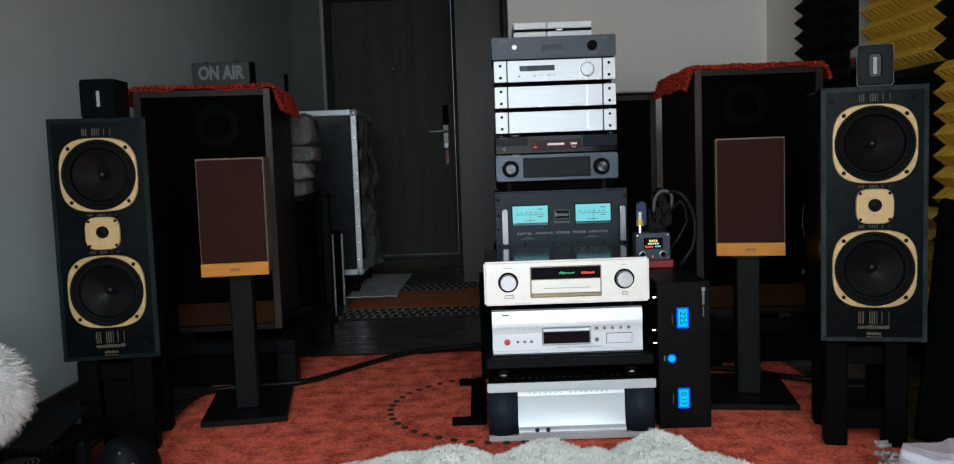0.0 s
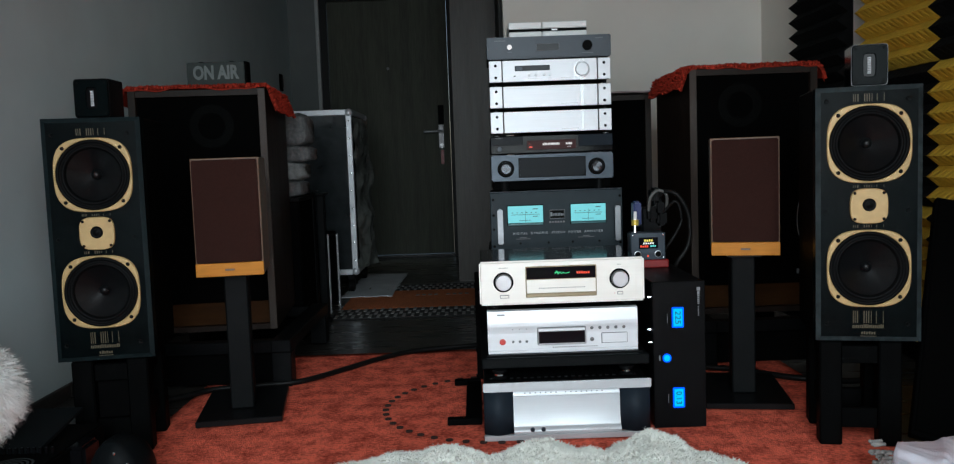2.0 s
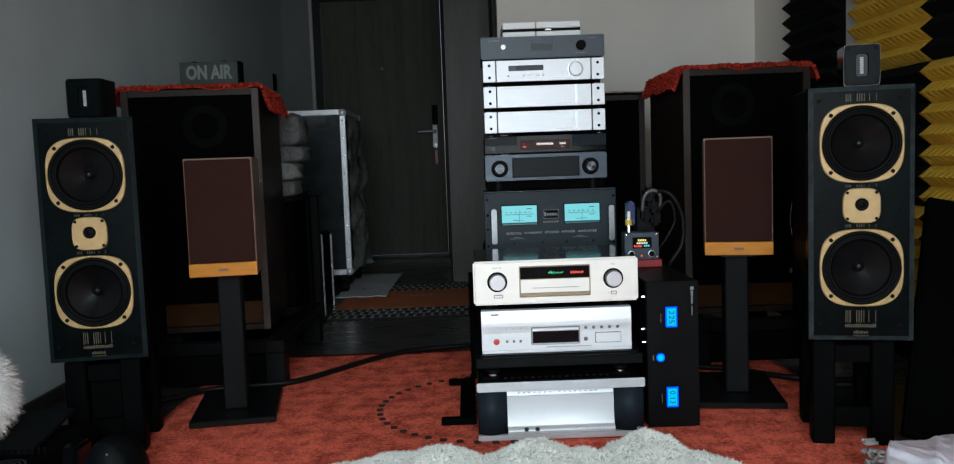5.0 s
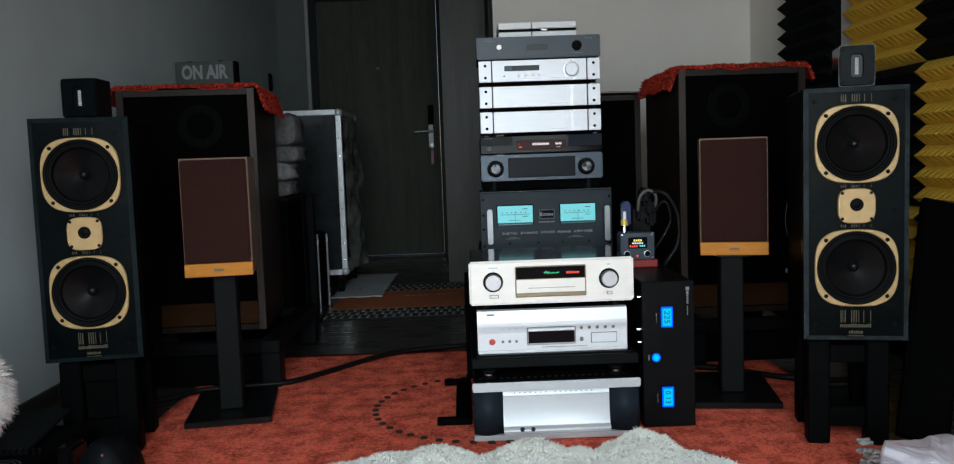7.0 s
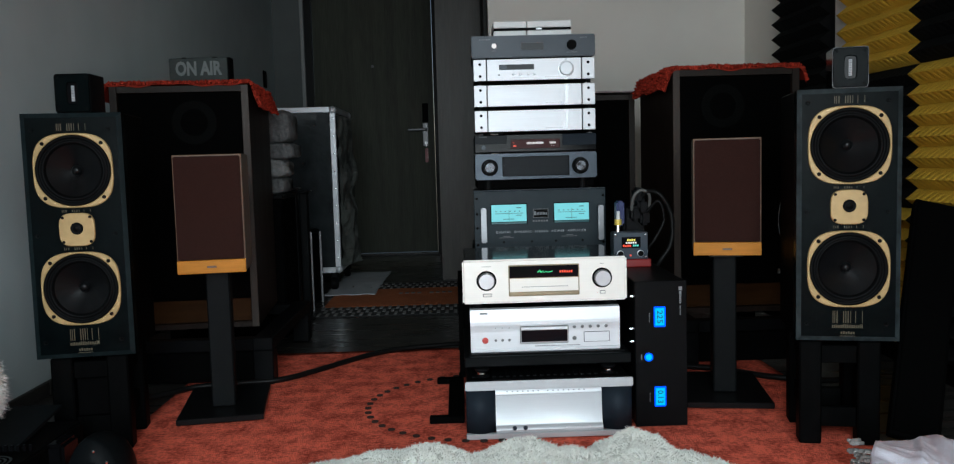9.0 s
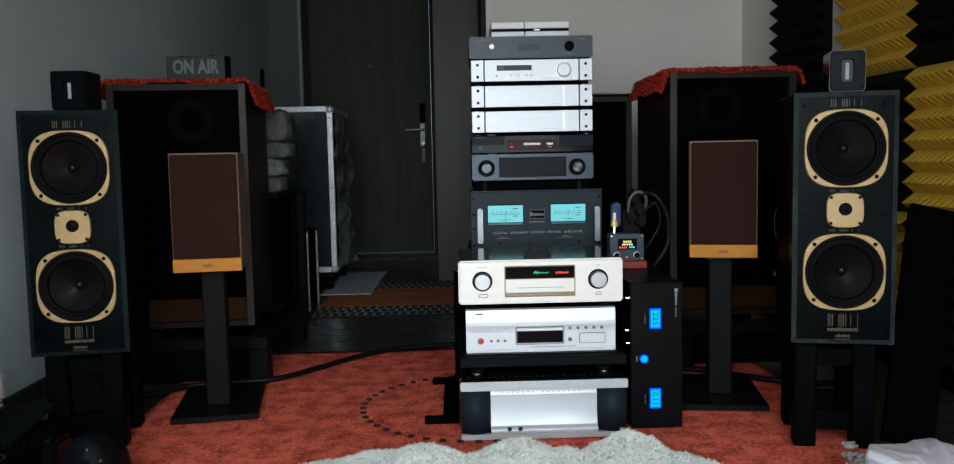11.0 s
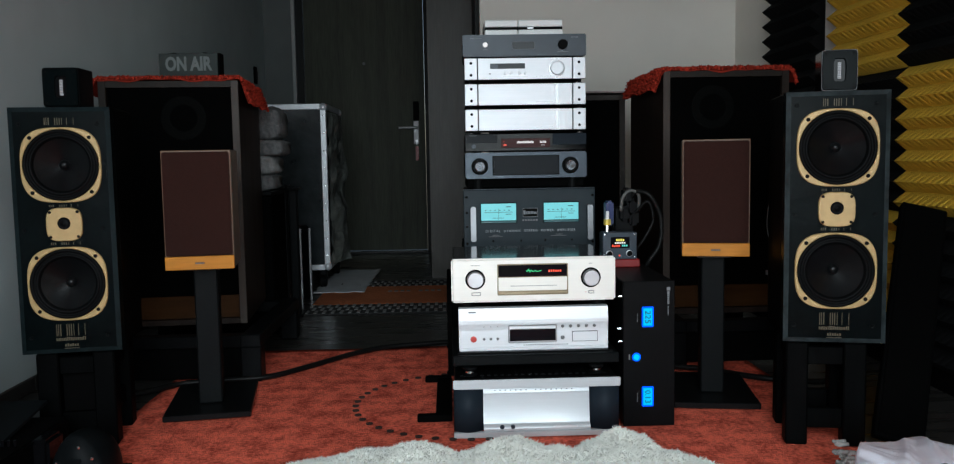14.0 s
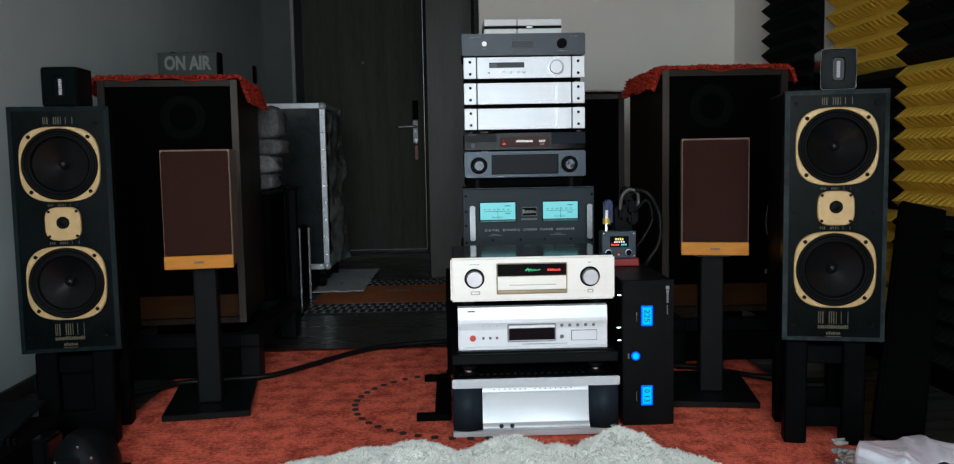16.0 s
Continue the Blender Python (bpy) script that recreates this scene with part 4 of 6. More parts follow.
def disc_player_lower():
    s = thing("disc_player", pose(0.2405, 2.42, 0.2238), "silver disc player with dark display and red button", "disc player")
    w, h = 0.2135, 0.124
    b = bmesh.new()
    prof = [(0.02, 0.0), (-0.001, 0.0), (-0.002, 0.004), (-0.002, 0.058), (-0.003, 0.068), (-0.0045, 0.078), (-0.0045, 0.088), (-0.003, 0.098), (-0.001, 0.112), (0.001, 0.122), (0.02, 0.124)]
    l = [b.verts.new((-w, y, z)) for y, z in prof]
    r = [b.verts.new((w, y, z)) for y, z in prof]
    for i in range(len(prof)):
        j = (i + 1) % len(prof)
        b.faces.new((l[i], l[j], r[j], r[i]))
    b.faces.new(l)
    b.faces.new(r[::-1])
    bmesh.ops.recalc_face_normals(b, faces=b.faces[:])
    part("front_panel", b, M_SILVER, s, "bright silver sculpted front")
    part("chassis", box(-w + 0.004, w - 0.004, 0.0205, 0.38, 0.002, h - 0.003, 0.003), M_BLACK, s)
    part("lower_lip", box(-w, w, -0.006, -0.0022, 0.0, 0.010, 0.002), M_SILVER, s)
    y = -0.0025
    dsp = part("display", box(-0.073, 0.066, -0.010, 0.0, 0.022, 0.074, 0.003), M_SILVER_D, s, "silver display surround")
    part("screen", box(-0.069, 0.062, -0.0115, -0.0101, 0.028, 0.062, 0.001), M_SCREEN, dsp, "unlit black display")
    part("tray_front", box(-0.069, 0.062, -0.0115, -0.0101, 0.0635, 0.0705, 0.001), M_SILVER, dsp)
    for i in range(5):
        button(s, 0.083 + i * 0.0228, 0.067, -0.003, 0.0036, M_BTN)
    button(s, 0.083, 0.034, y, 0.0045, M_BTN)
    part("tray_flap", box(0.110, 0.184, -0.0036, -0.001, 0.022, 0.052, 0.001), M_GREYMETAL, s)
    part("tray_face", box(0.1115, 0.1825, -0.0044, -0.0037, 0.0235, 0.0505, 0.0005), M_SILVER, s)
    button(s, -0.172, 0.034, y, 0.0068, M_REDBTN, "round red power button")
    for i in range(3):
        button(s, -0.142 + i * 0.0195, 0.034, y, 0.003, M_BTN)
        part("pilot", bars([(-0.144 + i * 0.0195, -0.141 + i * 0.0195, 0.069, 0.0705)], -0.0048), M_GREYINK, s)
    part("badge", bars([(-0.186, -0.164, 0.1095, 0.1140)], -0.0005, 0.0016), M_GREYINK, s, "small grey maker's badge")
    part("print", bars(word(-0.03, 0.1, 0.0135, 0.0025, 20, 5), -0.0025), M_GREYINK, s)
    for x in (-0.18, 0.18):
        for yy in (0.04, 0.34):
            part("foot", cyl((x, yy, -0.0002), (x, yy, 0.004), 0.02, seg=20), M_RUBBER, s)
    return s


def disc_player_upper():
    s = thing("disc_player", pose(0.242, 2.42, 0.348), "champagne silver disc player with two round knobs", "disc player")
    w, z0, z1 = 0.234, 0.016, 0.141
    zc = (z0 + z1) / 2
    part("front_panel", box(-w, w, -0.004, 0.012, z0, z1, 0.005, seg=3), M_CHAMP, s, "champagne silver faceplate with rounded corners")
    part("chassis", box(-w + 0.006, w - 0.006, 0.0125, 0.375, z0 + 0.004, z1 - 0.004, 0.004), M_BLACKGLOSS, s, "gloss black case that mirrors the amplifier")
    dw = part("display_window", box(-0.1035, 0.098, -0.0058, -0.0035, 0.0355, 0.1245, 0.002), M_DULLGOLD, s, "thin dull gold window frame")
    part("screen", box(-0.1005, 0.095, -0.0072, -0.0059, 0.088, 0.1215, 0.001), M_SCREEN, dw, "black display glass")
    part("tray", box(-0.1005, 0.095, -0.0078, -0.0059, 0.048, 0.0862, 0.001), M_CHAMP, dw, "champagne disc tray front")
    part("tray_lip", box(-0.1005, 0.095, -0.0082, -0.0059, 0.0385, 0.0465, 0.001), M_DULLGOLD, dw)
    part("logo", tilted_mark(-0.020, 0.022, 0.0995, -0.0076), M_GREEN_LED, dw, "lit green maker's mark")
    part("digits", bars(word(0.042, 0.080, 0.1005, 0.007, 6, 12), -0.0073), M_RED_LED, dw, "lit red digits")
    part("sub_display", box(-0.095, -0.040, -0.0076, -0.0073, 0.0935, 0.1165), M_HOLE, dw)
    part("print", bars(word(-0.066, 0.066, 0.061, 0.0022, 26, 6), -0.0079), M_GREYINK, dw)
    for x in (-0.166, 0.163):
        knob(s, x, 0.082, -0.004, 0.0225, 0.018, M_SILVER_D, "round brushed metal knob", M_HOLE)
    for x, ww in ((-0.164, 0.013), (0.164, 0.008)):
        part("key_frame", box(x - ww, x + ww, -0.0052, -0.0035, 0.036, 0.0455, 0.001), M_GREYINK, s)
        part("key", box(x - ww + 0.0016, x + ww - 0.0016, -0.0068, -0.0053, 0.0376, 0.0439, 0.0005), M_CHAMP, s)
    part("pilot", bars([(0.1475, 0.1495, 0.0395, 0.0415)], -0.0043), M_REDBTN, s)
    part("print", bars(word(-0.178, -0.152, 0.1215, 0.002, 7, 9) + word(0.158, 0.168, 0.1215, 0.002, 3, 10), -0.0043), M_GREYINK, s)
    for x in (-0.19, 0.19):
        for y in (0.05, 0.33):
            part("foot", cyl((x, y, 0), (x, y, 0.021), 0.024, seg=20), M_RUBBER, s)
    return s


def tilted_mark(x0, x1, z, y):
    b = bmesh.new()
    tube([(x0, y, z + 0.002), (x0 + 0.006, y, z + 0.010), (x0 + 0.009, y, z + 0.001), (x0 + 0.014, y, z + 0.007), (x0 + 0.018, y, z + 0.002), (x0 + 0.024, y, z + 0.006),
          (x0 + 0.029, y, z + 0.003), (x1, y, z + 0.006)], 0.0009, 5, 4, b)
    tube([(x0 - 0.002, y, z + 0.005), (x0 + 0.010, y, z + 0.0058), (x0 + 0.016, y, z + 0.007)], 0.0007, 5, 4, b)
    return b


disc_player_lower()
disc_player_upper()

rack = thing("equipment_rack", pose(0.25, 3.0, 0), "black equipment rack under the metered amplifier", "rack")
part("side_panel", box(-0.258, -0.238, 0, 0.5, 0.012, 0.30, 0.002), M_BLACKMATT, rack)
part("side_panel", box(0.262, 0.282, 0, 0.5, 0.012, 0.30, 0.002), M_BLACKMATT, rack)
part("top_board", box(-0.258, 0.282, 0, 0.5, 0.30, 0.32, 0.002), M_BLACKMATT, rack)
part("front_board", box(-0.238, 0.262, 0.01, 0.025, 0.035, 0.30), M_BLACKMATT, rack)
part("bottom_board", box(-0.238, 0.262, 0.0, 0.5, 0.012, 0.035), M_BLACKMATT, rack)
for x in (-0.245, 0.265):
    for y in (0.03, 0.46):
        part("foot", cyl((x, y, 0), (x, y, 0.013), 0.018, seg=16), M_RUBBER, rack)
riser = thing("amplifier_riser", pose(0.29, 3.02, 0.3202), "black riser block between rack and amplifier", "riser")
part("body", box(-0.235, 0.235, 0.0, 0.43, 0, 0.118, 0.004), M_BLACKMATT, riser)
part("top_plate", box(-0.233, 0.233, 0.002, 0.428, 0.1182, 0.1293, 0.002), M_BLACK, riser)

ft = thing("floor_frame", pose(0, 0, 0), "flat black metal frame lying on the carpet", "metal frame")
part("cross_bar", box(-0.10, 0.003, 2.478, 2.508, 0.0, 0.02, 0.003), M_BLACKMATT, ft)
part("cross_bar", box(-0.088, 0.003, 2.925, 2.952, 0.0, 0.02, 0.003), M_BLACKMATT, ft)
part("flat_bar", box(-0.046, 0.003, 2.5085, 2.9245, 0.0, 0.016, 0.002), M_BLACKMATT, ft)


def metered_amp():
    s = thing("power_amplifier", pose(0.2905, 3.03, 0.4497), "slate grey power amplifier with two lit cyan meters", "amplifier")
    w, h = 0.233, 0.2095
    part("faceplate", box(-w, w, 0, 0.012, 0, h, 0.002), M_AMP, s, "slate grey-blue faceplate")
    part("chassis", box(-w + 0.008, w - 0.008, 0.0122, 0.42, 0.0, h - 0.004, 0.003), M_BLACK, s)
    part("top_lip", box(-w, w, 0.0, 0.02, h + 0.0002, h + 0.0035, 0.001), M_GREYMETAL, s)
    for x0, x1 in ((-0.172, -0.048), (0.050, 0.173)):
        m = part("meter", box(x0 - 0.003, x1 + 0.003, -0.004, -0.0002, 0.091, 0.164, 0.002), M_HOLE, s, "black meter frame")
        part("meter_face", box(x0, x1, -0.006, -0.0041, 0.101, 0.161, 0.001), M_CYAN, m, "lit cyan meter face")
        part("meter_shade", box(x0, x1, -0.006, -0.0041, 0.0925, 0.0992, 0.0005), M_CYAN_D, m)
        xm = (x0 + x1) / 2
        ticks = [(x0 + 0.012, x1 - 0.012, 0.1295, 0.1308)]
        ticks += [(x0 + 0.014 + i * 0.0165, x0 + 0.019 + i * 0.0165, 0.136, 0.1385) for i in range(6)]
        ticks += [(x1 - 0.036, x1 - 0.018, 0.148, 0.1505), (x1 - 0.036, x1 - 0.018, 0.122, 0.124), (xm - 0.022, xm + 0.018, 0.109, 0.1105)]
        part("scale", bars(ticks, -0.0061), M_INK, m, "fine dark scale marks")
        part("needle", bars([(xm - 0.0005, xm + 0.0005, 0.104, 0.143)], -0.0066), M_INK, m)
    bd = part("badge", box(-0.024, 0.029, -0.002, -0.0002, 0.112, 0.143, 0.001), M_HOLE, s, "black framed maker's badge")
    part("badge_rim", bars([(-0.024, 0.029, 0.112, 0.1132), (-0.024, 0.029, 0.1418, 0.143), (-0.024, -0.0228, 0.1133, 0.1417), (0.0278, 0.029, 0.1133, 0.1417)], -0.0021), M_BTN, bd)
    part("badge_mark", bars([(-0.0215, -0.0145, 0.121, 0.135)] + word(-0.012, 0.026, 0.122, 0.011, 7, 3), -0.0022), M_WHITEINK, bd)
    part("print", bars(word(-0.026, 0.031, 0.0975, 0.0075, 6, 4), -0.0002), M_GREYINK, s)
    part("lettering", lettering("DIGITAL  DYNAMIC  STEREO  POWER  AMPLIFIER", 0.0082, 0.318, 0.003, -0.0005, 0.0635, spacing=1.45), M_LETTER, s, "pale printed lettering")
    part("print", bars([(-0.132, -0.108, 0.0475, 0.0495), (-0.145, -0.095, 0.043, 0.0445), (0.092, 0.116, 0.0475, 0.0495), (0.075, 0.13, 0.043, 0.0445)], -0.0002), M_GREYINK, s)
    for x in (-0.2, 0.211):
        b = box(x - 0.0095, x + 0.0095, -0.036, -0.026, 0.030, 0.152, 0.003, seg=2)
        for zz in (0.036, 0.146):
            cyl((x, -0.027, zz), (x, 0.0, zz), 0.006, seg=12, bm=b)
        part("handle", b, M_HANDLE, s, "flat silver rack handle")
    for x in (-0.222, 0.224):
        for z in (0.02, 0.08, 0.13, 0.185):
            part("screw", lathe(x, z, [(0, -0.0026), (0.003, -0.0025), (0.0045, -0.001), (0.0045, 0.0003)], 10), M_HOLE, s)
    for x in (-0.13, -0.03, 0.055, 0.15):
        part("screw", lathe(x, 0.028, [(0, -0.0026), (0.003, -0.0025), (0.004, 0.0003)], 10), M_HOLE, s)
    return s


metered_amp()


def receiver():
    s = thing("av_receiver", pose(0.283, 3.06, 0.6595), "steel grey receiver with two large black knobs", "receiver")
    w, z0, z1 = 0.216, 0.039, 0.1305
    part("front_panel", box(-w, w, -0.004, 0.012, z0, z1, 0.004, seg=2), M_GREYMETAL_L, s, "steel grey front panel")
    part("chassis", box(-w + 0.003, w - 0.003, 0.0125, 0.37, z0, z1 - 0.003, 0.003), M_BLACK, s)
    part("base_pan", box(-w + 0.006, w - 0.006, 0.03, 0.36, 0.006, z0 - 0.0005, 0.002), M_BLACKMATT, s)
    part("centre_door", box(-0.117, 0.115, -0.009, -0.0042, z0 + 0.013, z1 - 0.014, 0.003, seg=2), M_FLAP, s, "charcoal centre flap")
    part("door_frame", box(-0.12, 0.118, -0.0055, -0.0041, z0 + 0.0105, z1 - 0.0115, 0.001), M_HOLE, s)
    for x in (-0.165, 0.157):
        k = knob(s, x, z0 + 0.043, -0.0042, 0.0235, 0.018, M_BLACK, "large round black knob", M_HOLE)
        part("cap", lathe(x, z0 + 0.043, [(0.0175, -0.0222), (0.0165, -0.0238), (0, -0.0238)], 32), M_SPUN, k, "spun metal knob cap")
        part("mark", bars([(x - 0.0008, x + 0.0008, z0 + 0.052, z0 + 0.064)], -0.0239), M_HOLE, k)
    for x in (-0.17, 0.17):
        for y in (0.04, 0.32):
            part("foot", cyl((x, y, 0.0), (x, y, z0), 0.02, 0.016, 20), M_RUBBER, s)
    return s


def display_unit():
    s = thing("tuner", pose(0.283, 3.06, 0.7905), "gloss black slim receiver with a lit red display", "receiver")
    w, h = 0.216, 0.066
    part("front_panel", box(-w, w, -0.002, 0.012, 0.004, h, 0.002), M_BLACKGLOSS, s, "gloss black front panel")
    part("chassis", box(-w + 0.003, w - 0.003, 0.0125, 0.33, 0.004, h - 0.002, 0.002), M_BLACK, s)
    part("wing", box(-w + 0.001, -0.102, -0.0035, -0.0021, 0.034, h - 0.002, 0.001), M_FLAP, s, "grey reflective wing panel")
    part("wing", box(0.095, w - 0.001, -0.0035, -0.0021, 0.024, h - 0.002, 0.001), M_COLUMN, s, "grey reflective wing panel")
    d = part("display", box(-0.088, 0.086, -0.0032, -0.0021, 0.016, 0.048, 0.001), M_DARKRED, s, "dim red display window")
    part("characters", bars(word(-0.032, 0.028, 0.031, 0.0085, 17, 14), -0.0034), M_WHITE_LED, d, "lit white display characters")
    part("symbols", bars(word(0.050, 0.072, 0.031, 0.008, 7, 15) + [(0.055, 0.058, 0.0225, 0.0245), (0.063, 0.066, 0.0225, 0.0245)], -0.0034), M_WHITE_LED, d)
    part("symbols", bars([(-0.079, -0.076, 0.036, 0.038)] + word(-0.080, -0.068, 0.023, 0.006, 4, 17), -0.0034), M_RED_LED, d)
    part("badge", bars(word(-0.2, -0.172, 0.0585, 0.003, 6, 16), -0.0037), M_WHITEINK, s)
    part("dial", lathe(-0.185, 0.022, [(0.009, -0.0021), (0.008, -0.004), (0, -0.004)], 20), M_GREYMETAL, s)
    for x in (-0.17, 0.17):
        for y in (0.03, 0.30):
            part("foot", cyl((x, y, 0.0), (x, y, 0.004), 0.014, seg=16), M_RUBBER, s)
    return s


def silver_component(z, kind_):
    s = thing("audio_component", pose(0.283, 3.06, z), {"pre": "bright silver preamplifier with display and round knob", "mid": "bright silver audio component, plain, in the middle",
              "low": "bright silver audio component, plain, lowest of three"}[kind_], "hi-fi unit", "three matching silver units")
    w, h = 0.2135, 0.0745
    part("front_panel", box(-w + 0.0475, w - 0.0475, -0.004, 0.010, 0, h, 0.0015), M_SILVER, s, "bright silver front panel")
    for sg in (-1, 1):
        x0, x1 = sorted((sg * w, sg * (w - 0.0445)))
        e = part("end_block", box(x0, x1, -0.005, 0.010, 0, h, 0.0015), M_SILVER, s, "silver end block")
        for zz in (0.016, h - 0.017):
            part("screw", lathe(sg * (w - 0.023), zz, [(0, -0.0066), (0.0045, -0.0066), (0.0052, -0.0049)], 12), M_HOLE, e)
    part("chassis", box(-w + 0.004, w - 0.004, 0.0105, 0.30, 0.002, h - 0.002, 0.002), M_BLACK, s)
    part("groove", box(0.108, 0.1165, -0.0046, -0.0041, 0.0, h, 0.0), M_SILVER_D, s, "darker vertical stripe")
    part("print", bars(word(0.038, 0.098, 0.008, 0.0045, 11, 31), -0.0042), M_SILVER_D, s)
    if kind_ == "pre":
        d = part("display", box(-0.123, 0.0, -0.0055, -0.0041, 0.037, 0.0555, 0.001), M_SCREEN, s, "black display window")
        part("display_cell", bars([(-0.121, -0.096, 0.0385, 0.054)], -0.0056), M_GREYMETAL, d)
        knob(s, 0.1122, 0.0365, -0.0042, 0.0225, 0.014, M_SILVER, "round silver volume knob", M_SILVER_D)
        for x in (-0.072, -0.049, -0.02, 0.0):
            button(s, x, 0.022, -0.0042, 0.0042, M_SILVER)
        part("print", bars(word(-0.078, 0.01, 0.0085, 0.003, 14, 32), -0.0042), M_SILVER_D, s)
        part("pilot", bars([(-0.127, -0.121, 0.018, 0.022)], -0.0043), M_HOLE, s)
    return s


def standoffs(z0, z1, group="spacers between the silver units"):
    for x in (0.09, 0.477):
        for y in (3.075, 3.33):
            c = thing("spacer", pose(x, y, z0), "small black rubber spacer between units", "spacer", group)
            part("body", cyl((0, 0, 0), (0, 0, z1 - z0), 0.007, seg=14), M_RUBBER, c)
            part("washer", cyl((0, 0, 0), (0, 0, 0.002), 0.0105, seg=14), M_BTN, c)


receiver()
display_unit()
standoffs(0.8568, 0.8672)
silver_component(0.8674, "low")
standoffs(0.9421, 0.9559)
silver_component(0.956, "mid")
standoffs(1.0307, 1.0454)
silver_component(1.0456, "pre")


def streamer():
    s = thing("network_player", pose(0.282, 3.06, 1.1204), "charcoal grey streamer with small display and black knob", "hi-fi unit")
    w, h = 0.2175, 0.081
    part("front_panel", box(-w, w, -0.004, 0.014, 0.005, h, 0.003, seg=2), M_GREYMETAL, s, "charcoal anodised front panel")
    part("chassis", box(-w + 0.003, w - 0.003, 0.0145, 0.28, 0.005, h - 0.003, 0.003), M_BLACK, s)
    d = part("display", box(-0.044, 0.036, -0.0052, -0.0041, 0.030, 0.055, 0.001), M_GREYINK, s, "thin grey display frame")
    part("screen", box(-0.0425, 0.0345, -0.006, -0.0053, 0.0315, 0.0535), M_SCREEN, d)
    knob(s, 0.134, 0.044, -0.0042, 0.0165, 0.016, M_HOLE, "round black knob")
    p = button(s, -0.138, 0.046, -0.0042, 0.0065, M_WHITE_LED, "lit white power button")
    part("print", bars(word(-0.19, -0.15, 0.0665, 0.004, 8, 41) + word(0.165, 0.19, 0.068, 0.003, 6, 42) + word(0.115, 0.155, 0.018, 0.0022, 10, 43) + word(-0.145, -0.13, 0.028, 0.002, 4, 44), -0.0042), M_WHITEINK, s)
    for x in (-0.17, 0.17):
        for y in (0.03, 0.25):
            part("foot", cyl((x, y, 0.0), (x, y, 0.006), 0.014, seg=16), M_RUBBER, s)
    return s


streamer()
rt = thing("white_box", pose(0.288, 3.14, 1.2018), "slim white plastic box with a black slot", "router")
part("left_shell", box(-0.141, -0.022, 0, 0.19, 0, 0.028, 0.003), M_WHITEPL, rt)
part("right_shell", box(-0.020, 0.141, 0, 0.19, 0, 0.028, 0.003), M_WHITEPL, rt)
part("slot_band", box(-0.139, 0.139, 0.002, 0.188, 0.028, 0.0375), M_HOLE, rt, "black recessed slot")
part("left_cover", box(-0.141, -0.022, 0, 0.19, 0.0375, 0.062, 0.003), M_WHITEPL, rt)
part("right_cover", box(-0.020, 0.141, 0, 0.19, 0.0375, 0.062, 0.003), M_WHITEPL, rt)
part("plug", box(0.012, 0.035, -0.002, 0.0018, 0.0295, 0.036, 0.001), M_SILVER_D, rt)


# ---- black power conditioner and the small meter box behind it ----
def conditioner():
    s = thing("power_conditioner", pose(0.565, 2.385, 0), "black upright box with blue lit displays", "power conditioner")
    w, h, d = 0.0735, 0.42, 0.40
    part("case", box(-w, w, 0.006, d, 0.004, h - 0.002, 0.003), M_BLACK, s)
    part("front_panel", box(-w, w, 0.0, 0.0055, 0.002, h, 0.0015), M_BLACK, s, "satin black front panel")
    for z, text in ((0.318, "225"), (0.0885, "0.13")):
        dd = part("display", box(-0.0205, 0.0125, -0.002, -0.0002, z - 0.029, z + 0.029, 0.0015), M_BLUELED, s, "lit blue display frame")
        part("lcd", box(-0.0165, 0.0085, -0.0028, -0.0021, z - 0.0245, z + 0.0245, 0.0005), M_BLUELCD, dd, "lit cyan-blue display")
        part("digits", lettering(text, 0.016, 0.036, -0.004, -0.0034, z, -90, 0.0003), M_LCDINK, dd, "dark display digits")
        part("label", bars([(-0.034, -0.0325, z - 0.015 + i * 0.0045, z - 0.012 + i * 0.0045) for i in range(6)], -0.0002), M_WHITEINK, s)
    bt = part("button_ring", lathe(-0.036, 0.203, [(0.0125, -0.0002), (0.012, -0.003), (0.0095, -0.0034), (0.009, -0.002)], 24), M_BLUELED, s, "glowing blue button ring")
    part("button", lathe(-0.036, 0.203, [(0.0088, -0.002), (0.008, -0.004), (0, -0.0045)], 20), M_BLUELCD, bt)
    part("label", bars([(-0.058, -0.0545, 0.196 + i * 0.004, 0.199 + i * 0.004) for i in range(4)], -0.0002), M_WHITEINK, s)
    part("logo", bars([(0.050, 0.060, 0.392, 0.402), (0.0515, 0.058, 0.381, 0.390)] + [(0.052, 0.0575, 0.376 - i * 0.0055, 0.380 - i * 0.0055) for i in range(5)] +
                      [(0.053, 0.056, 0.345 - i * 0.004, 0.3475 - i * 0.004) for i in range(7)], -0.0002), M_WHITEINK, s, "white maker's mark")
    for y, z in ((0.02, 0.375), (0.03, 0.28), (0.02, 0.245)):
        part("terminal", cyl((-w, y, z), (-w - 0.010, y, z), 0.0042, 0.0036, 12), M_CHROME, s, "small chrome side terminal")
    for x in (-0.05, 0.05):
        for y in (0.04, 0.36):
            part("foot", cyl((x, y, 0), (x, y, 0.0045), 0.012, seg=14), M_RUBBER, s)
    return s


conditioner()
rb = thing("red_box", pose(0.56, 2.705, 0.4183), "small dark red box under the meter box", "box")
part("body", box(-0.045, 0.05, -0.005, 0.07, 0, 0.026, 0.003), M_REDPL, rb)


